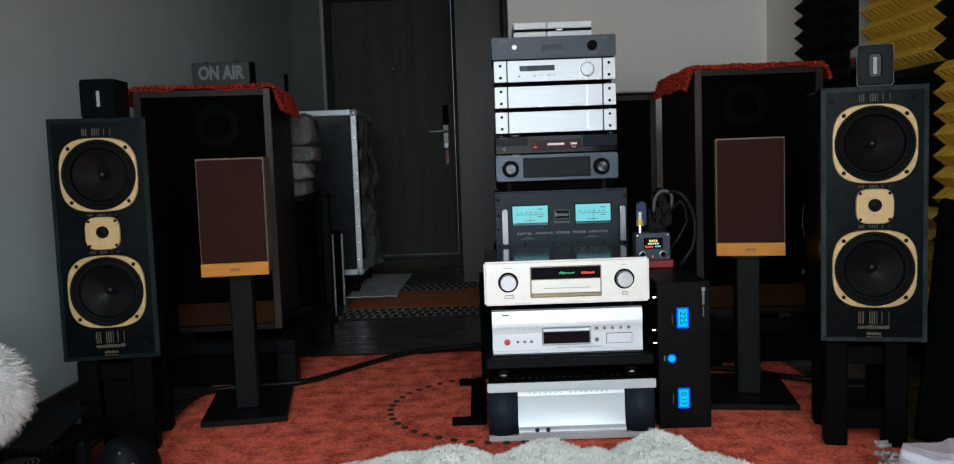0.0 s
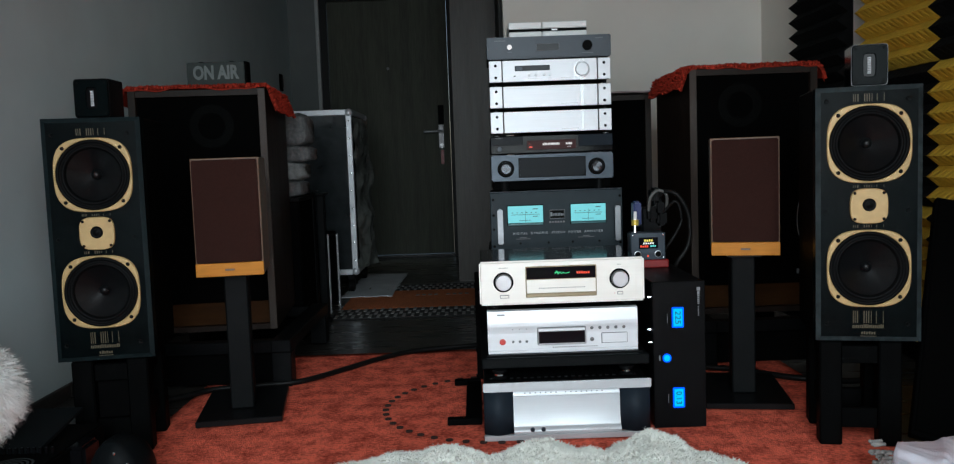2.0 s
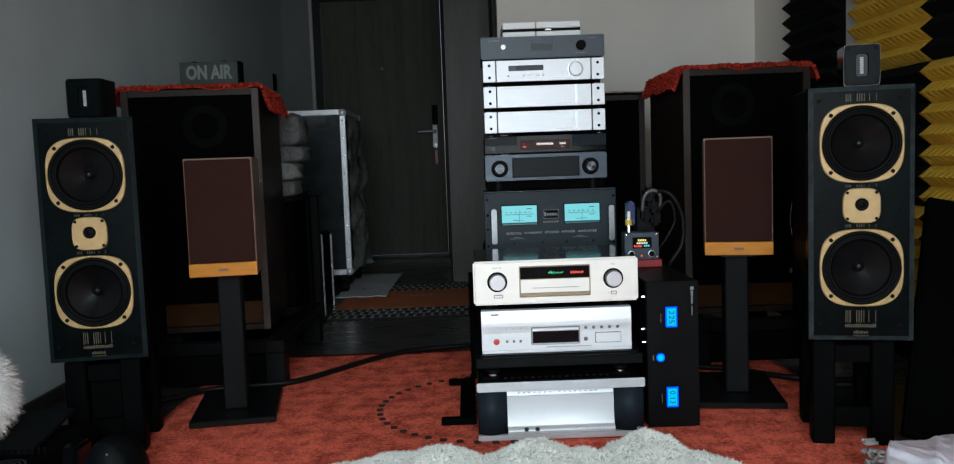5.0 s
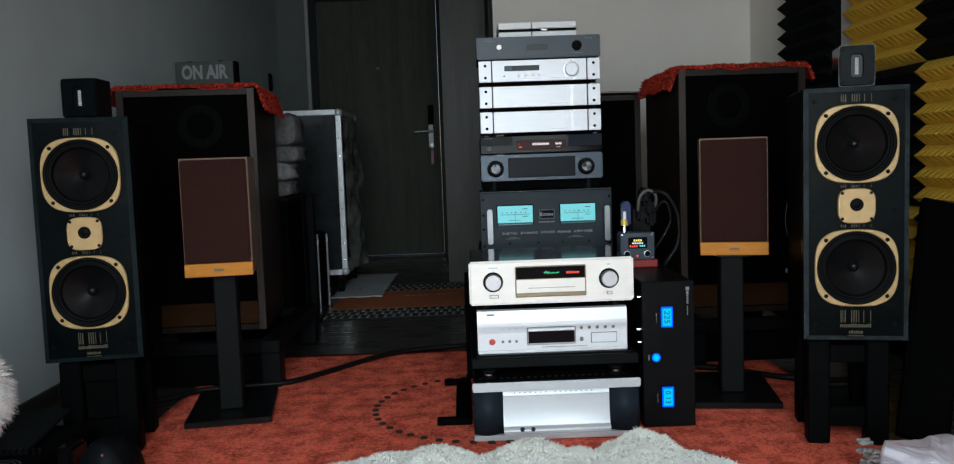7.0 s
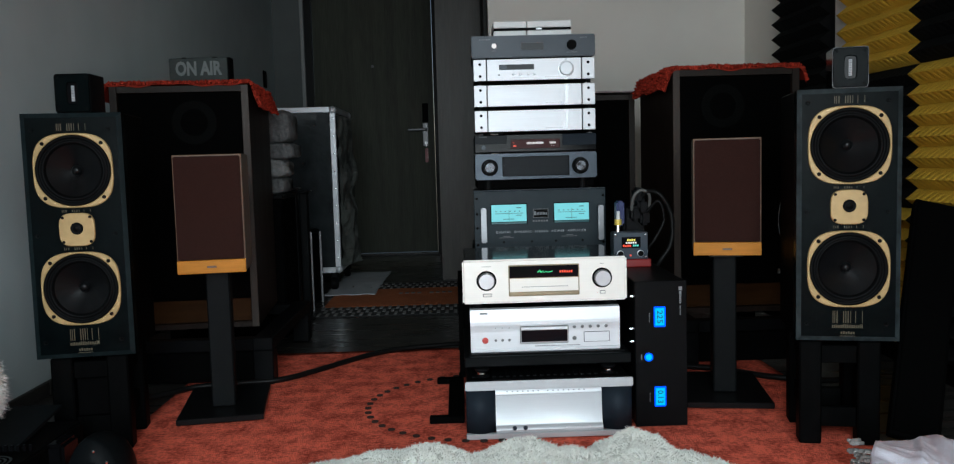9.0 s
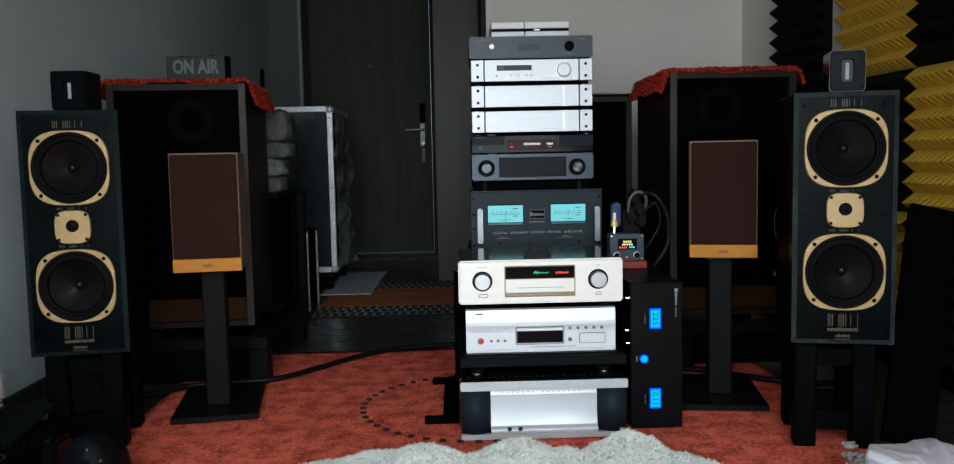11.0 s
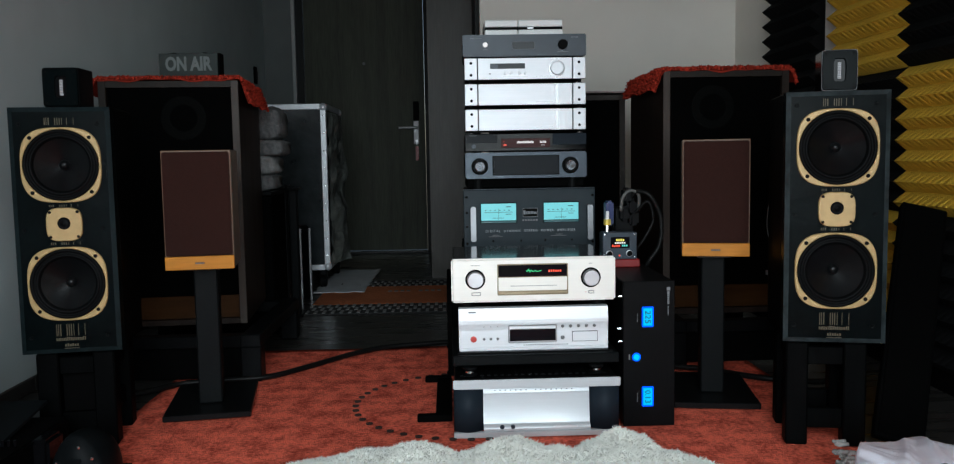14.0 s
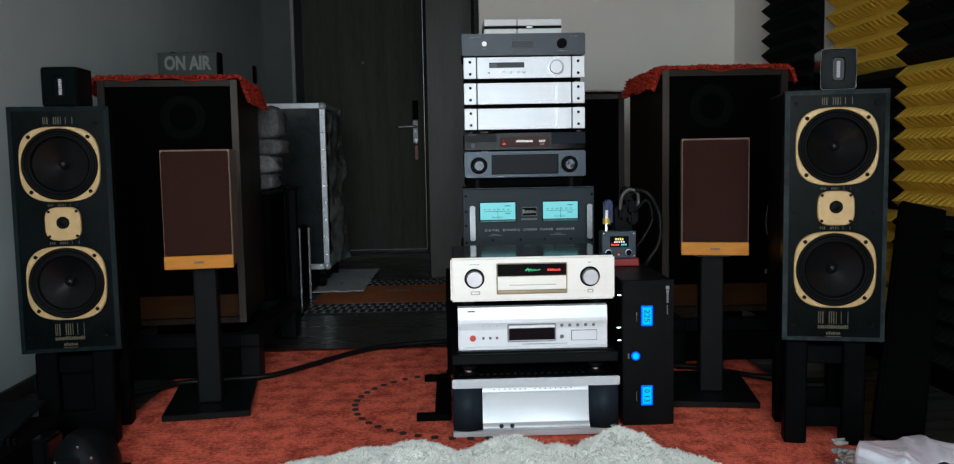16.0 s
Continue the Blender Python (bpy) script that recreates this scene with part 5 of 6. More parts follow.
def meter_box():
    s = thing("meter_box", pose(0.545, 2.70, 0.4445, 0, 0, 0), "small grey meter box with a colour screen", "meter")
    w, h = 0.0545, 0.086
    part("case", box(-w, w, 0.004, 0.06, 0, h, 0.004, seg=2), M_GREYMETAL, s)
    part("front_panel", box(-w, w, -0.001, 0.0038, 0, h, 0.0015), M_GREYMETAL_L, s, "grey front panel with corner screws")
    sc = part("screen", box(-0.029, 0.031, -0.0025, -0.0011, 0.036, 0.071, 0.001), M_SCREEN, s, "small lit colour screen")
    part("digits", bars(word(-0.012, 0.016, 0.058, 0.008, 4, 50), -0.0026), M_YEL_LED, sc)
    part("digits", bars(word(-0.016, 0.020, 0.050, 0.006, 5, 51), -0.0026), M_WHITE_LED, sc)
    part("digits", bars(word(-0.025, 0.002, 0.040, 0.007, 4, 52), -0.0026), M_RED_LED, sc)
    part("digits", bars(word(0.007, 0.026, 0.041, 0.006, 3, 53), -0.0026), M_CYAN_LED, sc)
    knob(s, 0.031, 0.018, -0.0012, 0.0085, 0.006, M_HOLE, "small black dial", M_SILVER_D)
    knob(s, -0.033, 0.018, -0.0012, 0.0085, 0.006, M_HOLE, "small black dial", M_SILVER_D)
    part("pilot", lathe(-0.001, 0.012, [(0.0032, -0.0012), (0.002, -0.003), (0, -0.0034)], 12), M_RED_LED, s, "lit red pilot lamp")
    for sx in (-1, 1):
        for sz in (0.007, h - 0.007):
            part("screw", lathe(sx * (w - 0.007), sz, [(0, -0.0022), (0.0024, -0.002), (0.0026, -0.0008)], 10), M_CHROME, s)
    p = part("plug", cyl((-0.034, 0.03, h), (-0.034, 0.03, h + 0.022), 0.007, 0.006, 14), M_CHROME, s, "metal plug")
    part("plug_grip", cyl((-0.034, 0.03, h + 0.022), (-0.034, 0.03, h + 0.040), 0.0115, seg=14), M_YELLOWPL, s, "yellow brass plug grip")
    part("plug_tip", cyl((-0.034, 0.03, h + 0.040), (-0.033, 0.03, h + 0.066), 0.006, 0.005, 14), M_WHITEPL, s)
    return s


meter_box()
sk = thing("power_strip", pose(0.59, 2.86, 0.0), "upright black multi-socket with a bundle of plugs", "power strip")
part("upright", box(-0.03, 0.035, 0.0, 0.05, 0, 0.60, 0.004), M_BLACK, sk)
for i, (x, z) in enumerate(((0.0, 0.555), (0.022, 0.575), (0.012, 0.615), (0.03, 0.54))):
    part("plug", box(x - 0.016, x + 0.016, -0.035, 0.03, z, z + 0.05, 0.008, seg=2), M_BLACK, sk, "black moulded plug")
part("blue_plug", box(-0.062, -0.036, -0.02, 0.03, 0.54, 0.622, 0.006, seg=2), M_BLUEPL, sk, "blue plastic plug")
cbl = thing("power_cable", pose(0, 0, 0), "thick black cable looping behind the meter box", "cable")
part("sleeve", tube([(0.60, 2.84, 0.62), (0.625, 2.82, 0.652), (0.665, 2.80, 0.64), (0.70, 2.80, 0.57), (0.697, 2.80, 0.48), (0.66, 2.80, 0.42), (0.64, 2.83, 0.36), (0.60, 2.84, 0.2), (0.60, 2.82, 0.01)], 0.0075, 10), M_CABLE, cbl, "", True)
cbl = thing("power_cable", pose(0, 0, 0), "grey cable curling above the plugs", "cable")
part("sleeve", tube([(0.575, 2.83, 0.59), (0.58, 2.82, 0.635), (0.605, 2.82, 0.657), (0.632, 2.82, 0.642), (0.636, 2.84, 0.59)], 0.0055, 10), M_GREYCABLE, cbl, "", True)
cbl = thing("power_cable", pose(0, 0, 0), "thin black cable looping beside the plugs", "cable")
part("sleeve", tube([(0.62, 2.83, 0.58), (0.66, 2.81, 0.62), (0.678, 2.81, 0.56), (0.65, 2.81, 0.50), (0.625, 2.82, 0.46), (0.62, 2.86, 0.40)], 0.005, 8), M_CABLE, cbl, "", True)

# cables on the floor
cbl = thing("floor_cable", pose(0, 0, 0.001), "thick black cable snaking across the red carpet", "cable")
part("sleeve", tube([(-1.09, 2.80, 0.011), (-1.0, 2.875, 0.011), (-0.93, 2.95, 0.011), (-0.79, 2.985, 0.011), (-0.645, 3.02, 0.011), (-0.53, 3.15, 0.011), (-0.375, 3.35, 0.012),
                     (-0.24, 3.455, 0.012), (-0.012, 3.515, 0.012), (0.2, 3.56, 0.012)], 0.0098, 10), M_CABLE, cbl, "", True)
cbl = thing("floor_cable", pose(0, 0, 0.001), "black cable lying behind the speaker stand", "cable")
part("sleeve", tube([(0.66, 3.30, 0.010), (0.72, 3.12, 0.010), (0.80, 3.03, 0.010), (0.90, 2.98, 0.010), (0.985, 2.90, 0.010), (1.09, 2.82, 0.010), (1.25, 2.80, 0.003), (1.40, 2.88, 0.0), (1.48, 3.0, 0.0)], 0.010, 10), M_CABLE, cbl, "", True)
cbl = thing("thin_wire", pose(0, 0, 0), "thin pale wire hanging down the speaker grille", "wire")
part("strand", tube([(1.228, 3.205, 0.618), (1.212, 3.203, 0.57), (1.205, 3.202, 0.51), (1.212, 3.203, 0.46), (1.226, 3.207, 0.437)], 0.0016, 6), M_WHITEINK, cbl)
bg = thing("speaker_badge", pose(1.218, 3.2, 0.31), "tiny grey maker's plate on the speaker grille", "badge")
part("plate", box(-0.012, 0.012, 0.0065, 0.0125, 0, 0.018, 0.001), M_GREYINK, bg)

# ---- the unlit sign on the speaker ----
sg = thing("studio_sign", pose(-0.992, 3.42, 1.083, 0, 0, 0), "unlit grey light-box sign reading on air", "sign")
part("case", box(-0.116, 0.120, 0.006, 0.06, 0, 0.113, 0.002), M_BLACKMATT, sg)
part("face", box(-0.115, 0.111, 0.0, 0.0055, 0.001, 0.112, 0.0015), M_SIGN, sg, "flat grey sign face")
part("lettering", lettering("ON AIR", 0.056, 0.180, 0.0, -0.0008, 0.072, 0, 0.001, 0.0022), M_SIGNLET, sg, "pale grey block letters")
for x in (-0.065, 0.055):
    part("hanger", cyl((x, 0.03, 0.113), (x, 0.03, 0.1175), 0.009, seg=14), M_BLACKMATT, sg)


# ---- behind the left-hand speakers: spare stands, boxes, towels ----
def spare_cabinet(m, w, d, h, label, edge):
    s = thing("spare_speaker", m, label, "loudspeaker", "spare black speakers by the hallway")
    part("cabinet", box(-w / 2, w / 2, 0.01, d, 0, h, 0.004), M_BLACKWOOD, s)
    part("grille", box(-w / 2 + 0.006, w / 2 - edge - 0.001, -0.006, 0.0095, 0.012, h - 0.012, 0.004), M_GRILLE, s)
    # added grey strip imitates a lit patch between the dark stands
    part("edge_strip", box(w / 2 - edge, w / 2 - 0.001, -0.004, 0.0095, 0.0, h, 0.002), M_BTN, s, "grey strip standing for a lit patch")
    return s


side = thing("low_cabinet", pose(-1.03, 3.86, ZF), "black low cabinet carrying folded towels", "cabinet")
part("body", box(-0.25, 0.245, 0.012, 0.34, 0, 0.63, 0.004), M_BLACKMATT, side)
part("door", box(-0.247, 0.242, 0.0, 0.0115, 0.02, 0.60, 0.003), M_BLACKMATT, side)
part("top_board", box(-0.255, 0.25, -0.005, 0.345, 0.6302, 0.65, 0.003), M_BLACK, side)


def towel(m, w, d, h, material, label, seed):
    """A folded towel: a rolled front with a soft, uneven skin."""
    s = thing("towel", m, label, "towel", "folded towels on the low cabinet")
    b = bmesh.new()
    n, k = 90, 64
    rows = []
    for i in range(n + 1):
        x = -w / 2 + w * i / n
        ring = []
        for j in range(k):
            a = 2 * math.pi * j / k
            r = squircle(d / 2, h / 2, 6.0)(a)
            q = 1 + 0.09 * noise.noise(Vector((x * 16, math.cos(a) * 2 + seed, math.sin(a) * 2))) + 0.10 * noise.noise(Vector((x * 45, math.cos(a) * 5, math.sin(a) * 5 + seed))) + 0.05 * noise.noise(Vector((x * 130, math.cos(a) * 14, math.sin(a) * 14 + seed)))
            fold = -0.008 if abs(math.sin(a)) < 0.12 else 0
            end = 1 - 0.30 * (abs(2 * i / n - 1) ** 12)
            ring.append(b.verts.new((x, math.cos(a) * (r * q + fold), h / 2 + math.sin(a) * (r * (q if math.sin(a) > 0 else 1)) * end)))
        rows.append(ring)
    for p, q in zip(rows, rows[1:]):
        for j in range(k):
            b.faces.new((p[j], p[(j + 1) % k], q[(j + 1) % k], q[j]))
    b.faces.new(rows[0])
    b.faces.new(rows[-1])
    bmesh.ops.recalc_face_normals(b, faces=b.faces[:])
    part("folded_cloth", b, material, s, smooth=True)
    return s


z = 0.638
for h, w, mt, lb, dx in ((0.075, 0.36, M_TOWEL, "dark grey folded towel at the bottom of the pile", 0.0), (0.085, 0.38, M_TOWEL_L, "pale grey folded towel in the pile", 0.0),
                         (0.075, 0.42, M_TOWEL, "mid grey folded towel in the pile", 0.015), (0.150, 0.41, M_TOWEL, "thick grey terry towel on top of the pile", 0.01)):
    towel(pose(-0.965 + dx, 4.02, z), w, 0.24, h, mt, lb, z * 10)
    z += h - 0.002

for i, (x, y, h, w) in enumerate(((-0.80, 4.18, 0.66, 0.045), (-0.775, 4.33, 0.64, 0.04), (-0.90, 4.36, 0.68, 0.04))):
    s = thing("speaker_stand", pose(x, y, ZF), "spare black speaker stand stored by the hallway", "speaker stand", "spare black stands")
    part("post", box(-w / 2, w / 2, 0, 0.05, 0.015, h, 0.004), M_POST if i == 1 else M_BLACK, s)
    part("top_plate", box(-0.05, 0.03, -0.05, 0.10, h, h + 0.008, 0.002), M_BLACK, s)
    part("base_plate", box(-0.09, 0.04, -0.04, 0.09, 0, 0.015, 0.003), M_BLACK, s)
    part("bolt", cyl((0.0, -0.0, h * 0.12), (0.0, -0.008, h * 0.12), 0.006, seg=12), M_CHROME, s)
spare_cabinet(pose(-0.870, 4.52, ZF, 0, 0, 14), 0.2, 0.22, 0.425, "black spare speaker with a broad strip toned as lit", 0.024)
spare_cabinet(pose(-0.866, 4.80, ZF, 0, 0, 14), 0.2, 0.22, 0.405, "black spare speaker with a thin strip toned as lit", 0.014)


def flight_case():
    s = thing("flight_case", pose(-1.047, 5.2, ZF), "black flight case with aluminium edges, wrapped in film", "flight case")
    w, d, z0, z1, e = 0.66, 0.72, 0.118, 1.118, 0.034
    part("body", box(-w / 2 + 0.006, w / 2 - 0.006, 0.006, d - 0.006, z0 + 0.006, z1 - 0.006), M_FILM, s, "black laminate panels under cling film")
    for x in (-w / 2, w / 2 - e):
        for y in (0.0, d - e):
            part("edge_rail", box(x, x + e, y, y + e, z0 + e, z1 - e, 0.003), M_ALU, s, "riveted aluminium edge rail")
    for y in (0.0, d - e):
        for zz in (z0, z1 - e):
            part("edge_rail", box(-w / 2 + e, w / 2 - e, y, y + e, zz, zz + e, 0.003), M_ALU, s)
    for x in (-w / 2, w / 2 - e):
        for zz in (z0, z1 - e):
            part("edge_rail", box(x, x + e, e, d - e, zz, zz + e, 0.003), M_ALU, s)
    for x in (-w / 2, w / 2):
        for y in (0.0, d):
            for zz in (z0, z1):
                cxx, cyy, czz = x - math.copysign(0.017, x), y + (0.017 if y == 0 else -0.022), zz + (0.022 if zz == z0 else -0.022)
                tb = bmesh.new()
                bmesh.ops.create_icosphere(tb, subdivisions=2, radius=0.0265)
                for v in tb.verts:
                    v.co = Vector((cxx, cyy, czz)) + v.co
                part("corner_ball", tb, M_ALU, s, "rounded steel corner", True)
    for i in range(9):
        part("rivet", lathe(w / 2 - e / 2, z0 + 0.09 + i * 0.105, [(0, -0.003), (0.004, -0.0022), (0.0055, 0.0004)], 8), M_CHROME, s)
    part("tape", box(0.05, 0.085, -0.004, 0.0055, z1 - 0.12, z1 - 0.045, 0.001), M_REDPL, s, "scrap of red tape")
    # loose film bulging off the side
    fb = bmesh.new()
    ny, nz_ = 22, 40
    g = [[fb.verts.new((w / 2 + 0.006 + 0.085 * math.sin(math.pi * j / ny) ** 0.6 * (0.55 + 0.6 * noise.noise(Vector((j * 0.23, k * 0.18, 7)))) * (1.15 - 0.7 * k / nz_) + 0.014 * noise.noise(Vector((j * 0.5, k * 0.35, 2))),
                        0.04 + (d - 0.08) * j / ny, z0 + 0.03 + (z1 - z0 - 0.08) * k / nz_)) for k in range(nz_ + 1)] for j in range(ny + 1)]
    for j in range(ny):
        for k in range(nz_):
            fb.faces.new((g[j][k], g[j + 1][k], g[j + 1][k + 1], g[j][k + 1]))
    bmesh.ops.solidify(fb, geom=fb.faces[:], thickness=0.002)
    part("wrapping_film", fb, M_WRAP, s, "crumpled cling film on the side")
    for x in (-w / 2 + 0.07, w / 2 - 0.05):
        for y in (0.06, d - 0.06):
            part("caster_fork", box(x - 0.02, x + 0.02, y - 0.02, y + 0.03, 0.055, z0, 0.003), M_BLACK, s)
            part("caster_wheel", cyl((x - 0.016, y, 0.045), (x + 0.016, y, 0.045), 0.045, seg=24), M_RUBBER, s)
    return s


flight_case()
fs = thing("plastic_sheet", pose(-0.64, 5.0, ZF), "grey plastic sheet lying on the dark floor", "plastic sheet")
b = bmesh.new()
bmesh.ops.create_grid(b, x_segments=20, y_segments=30, size=0.5)
for v in b.verts:
    x, y = v.co.x * 0.30, 0.52 + v.co.y * 1.04
    ex = 0.012 * noise.noise(Vector((x * 12, y * 12, 5)))
    v.co = Vector((x + ex + (y - 0.5) * 0.02, y + ex, 0.011 + 0.004 * noise.noise(Vector((x * 16, y * 9, 9)))))
bmesh.ops.solidify(b, geom=b.faces[:], thickness=0.002)
part("sheet", b, M_SHEET, fs, smooth=True)

# ---- hallway mat with checked borders ----
hm = thing("door_mat", pose(0, 0, ZF), "rust brown hallway mat with checked grey borders", "mat")
part("centre", box(-0.74, 0.62, 4.60, 5.22, 0.0, 0.008, 0.002), M_MAT_BR, hm, "rust brown woven centre")
for y0, y1 in ((4.335, 4.5995), (5.2205, 5.47)):
    part("border", box(-0.74, 0.62, y0, y1, 0.0, 0.007, 0.002), M_MAT_DK, hm, "dark woven border")
    b = bmesh.new()
    nx, ny = 62, 3
    sx, sy = 1.36 / nx, (y1 - y0) / ny
    for i in range(nx):
        for j in range(ny):
            if (i + j) % 2 == 0:
                box(-0.74 + i * sx + 0.003, -0.74 + (i + 1) * sx - 0.003, y0 + j * sy + 0.005, y0 + (j + 1) * sy - 0.005, 0.0065, 0.0095, bm=b)
    part("check_weave", b, M_MAT_LT, hm, "grey woven checks")
b = bars([], 0)
for i in range(14):
    if i not in (4, 9):
        box(-0.36 + i * 0.036, -0.36 + i * 0.036 + 0.022, 5.0, 5.05, 0.0082, 0.0092, bm=b)
part("print", b, M_MAT_LT, hm, "faded pale printing")


# ---- acoustic foam tiles on the side wall ----
FOAM_ROWS, FOAM_NOTCHES, FOAM_H, FOAM_W = 7, 15, 0.498, 0.558


def foam_ridge(name, material, base=0.022, tip=0.052):
    """One ridge cut by fine notches; local x points off the wall (negative), y along it, z up."""
    b = bmesh.new()
    st, sy, m = FOAM_H / FOAM_ROWS, FOAM_W / FOAM_NOTCHES, FOAM_NOTCHES
    foot = [[b.verts.new((-base - 0.002 * (j % 2), j * sy, z)) for j in range(m + 1)] for z in (0.0003, st - 0.0003)]
    ridge = [b.verts.new((-base - tip * (0.90 if i % 2 == 0 else 1.0), (i - (0.35 if i % 2 else 0)) * sy / 2, st / 2)) for i in range(2 * m + 1)]
    for j in range(m):
        for row in foot:
            b.faces.new((row[j], ridge[2 * j], ridge[2 * j + 1]))
            b.faces.new((row[j], ridge[2 * j + 1], row[j + 1]))
            b.faces.new((row[j + 1], ridge[2 * j + 1], ridge[2 * j + 2]))
        b.faces.new((foot[0][j], foot[0][j + 1], foot[1][j + 1], foot[1][j]))
    for j in (0, m):
        b.faces.new((foot[0][j], ridge[2 * j], foot[1][j]))
    bmesh.ops.recalc_face_normals(b, faces=b.faces[:])
    me = bpy.data.meshes.new(name)
    b.to_mesh(me)
    b.free()
    me.materials.append(material)
    return me


FOAM = {"yellow": (M_FOAM_Y, foam_ridge("foam_ridge_yellow", M_FOAM_Y)), "black": (M_FOAM_B, foam_ridge("foam_ridge_black", M_FOAM_B))}


def foam_tile(y, z, colour):
    material, ridge_me = FOAM[colour]
    o = thing("acoustic_foam_tile", pose(XR - 0.001, y, z), "%s ridged acoustic foam tile on the side wall" % colour, "acoustic foam", "acoustic foam tiles")
    part("backing", box(-0.0215, 0, 0, FOAM_W, 0, FOAM_H), material, o)
    for k in range(FOAM_ROWS):
        r = new("ridge", ridge_me)
        r.parent = o
        r.matrix_basis = pose(0, 0, k * FOAM_H / FOAM_ROWS)


for ci, y in enumerate((2.945, 2.385, 1.825, 1.265)):
    for ri, zz in enumerate((0.06, 0.56, 1.06, 1.56)):
        foam_tile(y, zz, "yellow" if (ci + ri) % 2 == 0 and not (ci > 1 and ri == 0) else "black")
for zz in (0.56, 1.06, 1.56):
    foam_tile(3.665, zz, "black")

# leaning black board by the foam
bdir = Vector((0.255, 0.36, 0.60))
ln = bdir.length
up = bdir.normalized()
xa = Vector((1, -0.12, 0))
xa = (xa - up * xa.dot(up)).normalized()
ya = up.cross(xa)
bm_ = Matrix((xa, ya, up)).transposed().to_4x4()
bm_.translation = Vector((1.185, 2.185, 0.007))
lb = thing("leaning_panel", bm_, "narrow matt black panel leaning towards the foam", "panel")
part("board", box(-0.062, 0.066, 0.0, 0.035, 0.0, ln, 0.004), M_BLACKMATT, lb)
part("cloth_face", box(-0.056, 0.060, -0.006, -0.0005, 0.01, ln - 0.01, 0.003), M_GRILLE, lb)


# ---- wool, cloth and clutter in the foreground ----
def tufts(name, parent, points, length, width, material, seed, lean=(0, 0, 0), label="", wild=0.35):
    """Curled wool locks rooted at (place, normal) pairs, one mesh."""
    rnd = random.Random(seed)
    vs, fs = [], []
    for p, n in points:
        lock = noise.noise_vector(p * 18) * 1.0 + noise.noise_vector(p * 52) * 1.1
        d = (n + lock + Vector((rnd.uniform(-wild, wild), rnd.uniform(-wild, wild), rnd.uniform(-.3, .4))) + Vector(lean)).normalized()
        side = d.orthogonal().normalized()
        side = (Matrix.Rotation(rnd.uniform(0, 6.28), 3, d) @ side)
        third = d.cross(side)
        curl = (side * rnd.uniform(-1, 1) + third * rnd.uniform(-1, 1)) * 0.45 + Vector((0, 0, -0.25))
        ln_, w = length * rnd.uniform(0.55, 1.25), width * rnd.uniform(0.6, 1.3)
        k = len(vs)
        for f, q in ((0.0, 1.0), (0.45, 0.85), (0.8, 0.5)):
            c = p + d * ln_ * f + curl * ln_ * f * f
            for a in range(3):
                an = a * 2.0944
                vs.append(tuple(c + (side * math.cos(an) + third * math.sin(an)) * w * q))
        vs.append(tuple(p + d * ln_ * 1.02 + curl * ln_ * 1.1))
        for lay in (0, 3):
            for a in range(3):
                c2 = (a + 1) % 3
                fs.append((k + lay + a, k + lay + c2, k + lay + 3 + c2, k + lay + 3 + a))
        for a in range(3):
            fs.append((k + 6 + a, k + 6 + (a + 1) % 3, k + 9))
    me = bpy.data.meshes.new(name)
    me.from_pydata(vs, [], fs)
    me.materials.append(material)
    for pl in me.polygons:
        pl.use_smooth = True
    ob = new(name, me)
    ob.parent = parent
    return tagged(ob, label, kind="stuff")


CREST = ((-0.60, 0.0), (-0.48, 0.028), (-0.345, 0.056), (-0.19, 0.086), (-0.10, 0.106), (-0.05, 0.100), (0.023, 0.072), (0.10, 0.100), (0.164, 0.109), (0.24, 0.080),
         (0.305, 0.072), (0.36, 0.100), (0.405, 0.120), (0.46, 0.102), (0.532, 0.056), (0.66, 0.018), (0.80, 0.0))


def crest(x):
    for (x0, a), (x1, c) in zip(CREST, CREST[1:]):
        if x0 <= x <= x1:
            t = (x - x0) / (x1 - x0)
            t = t * t * (3 - 2 * t)
            return a + (c - a) * t
    return 0.0


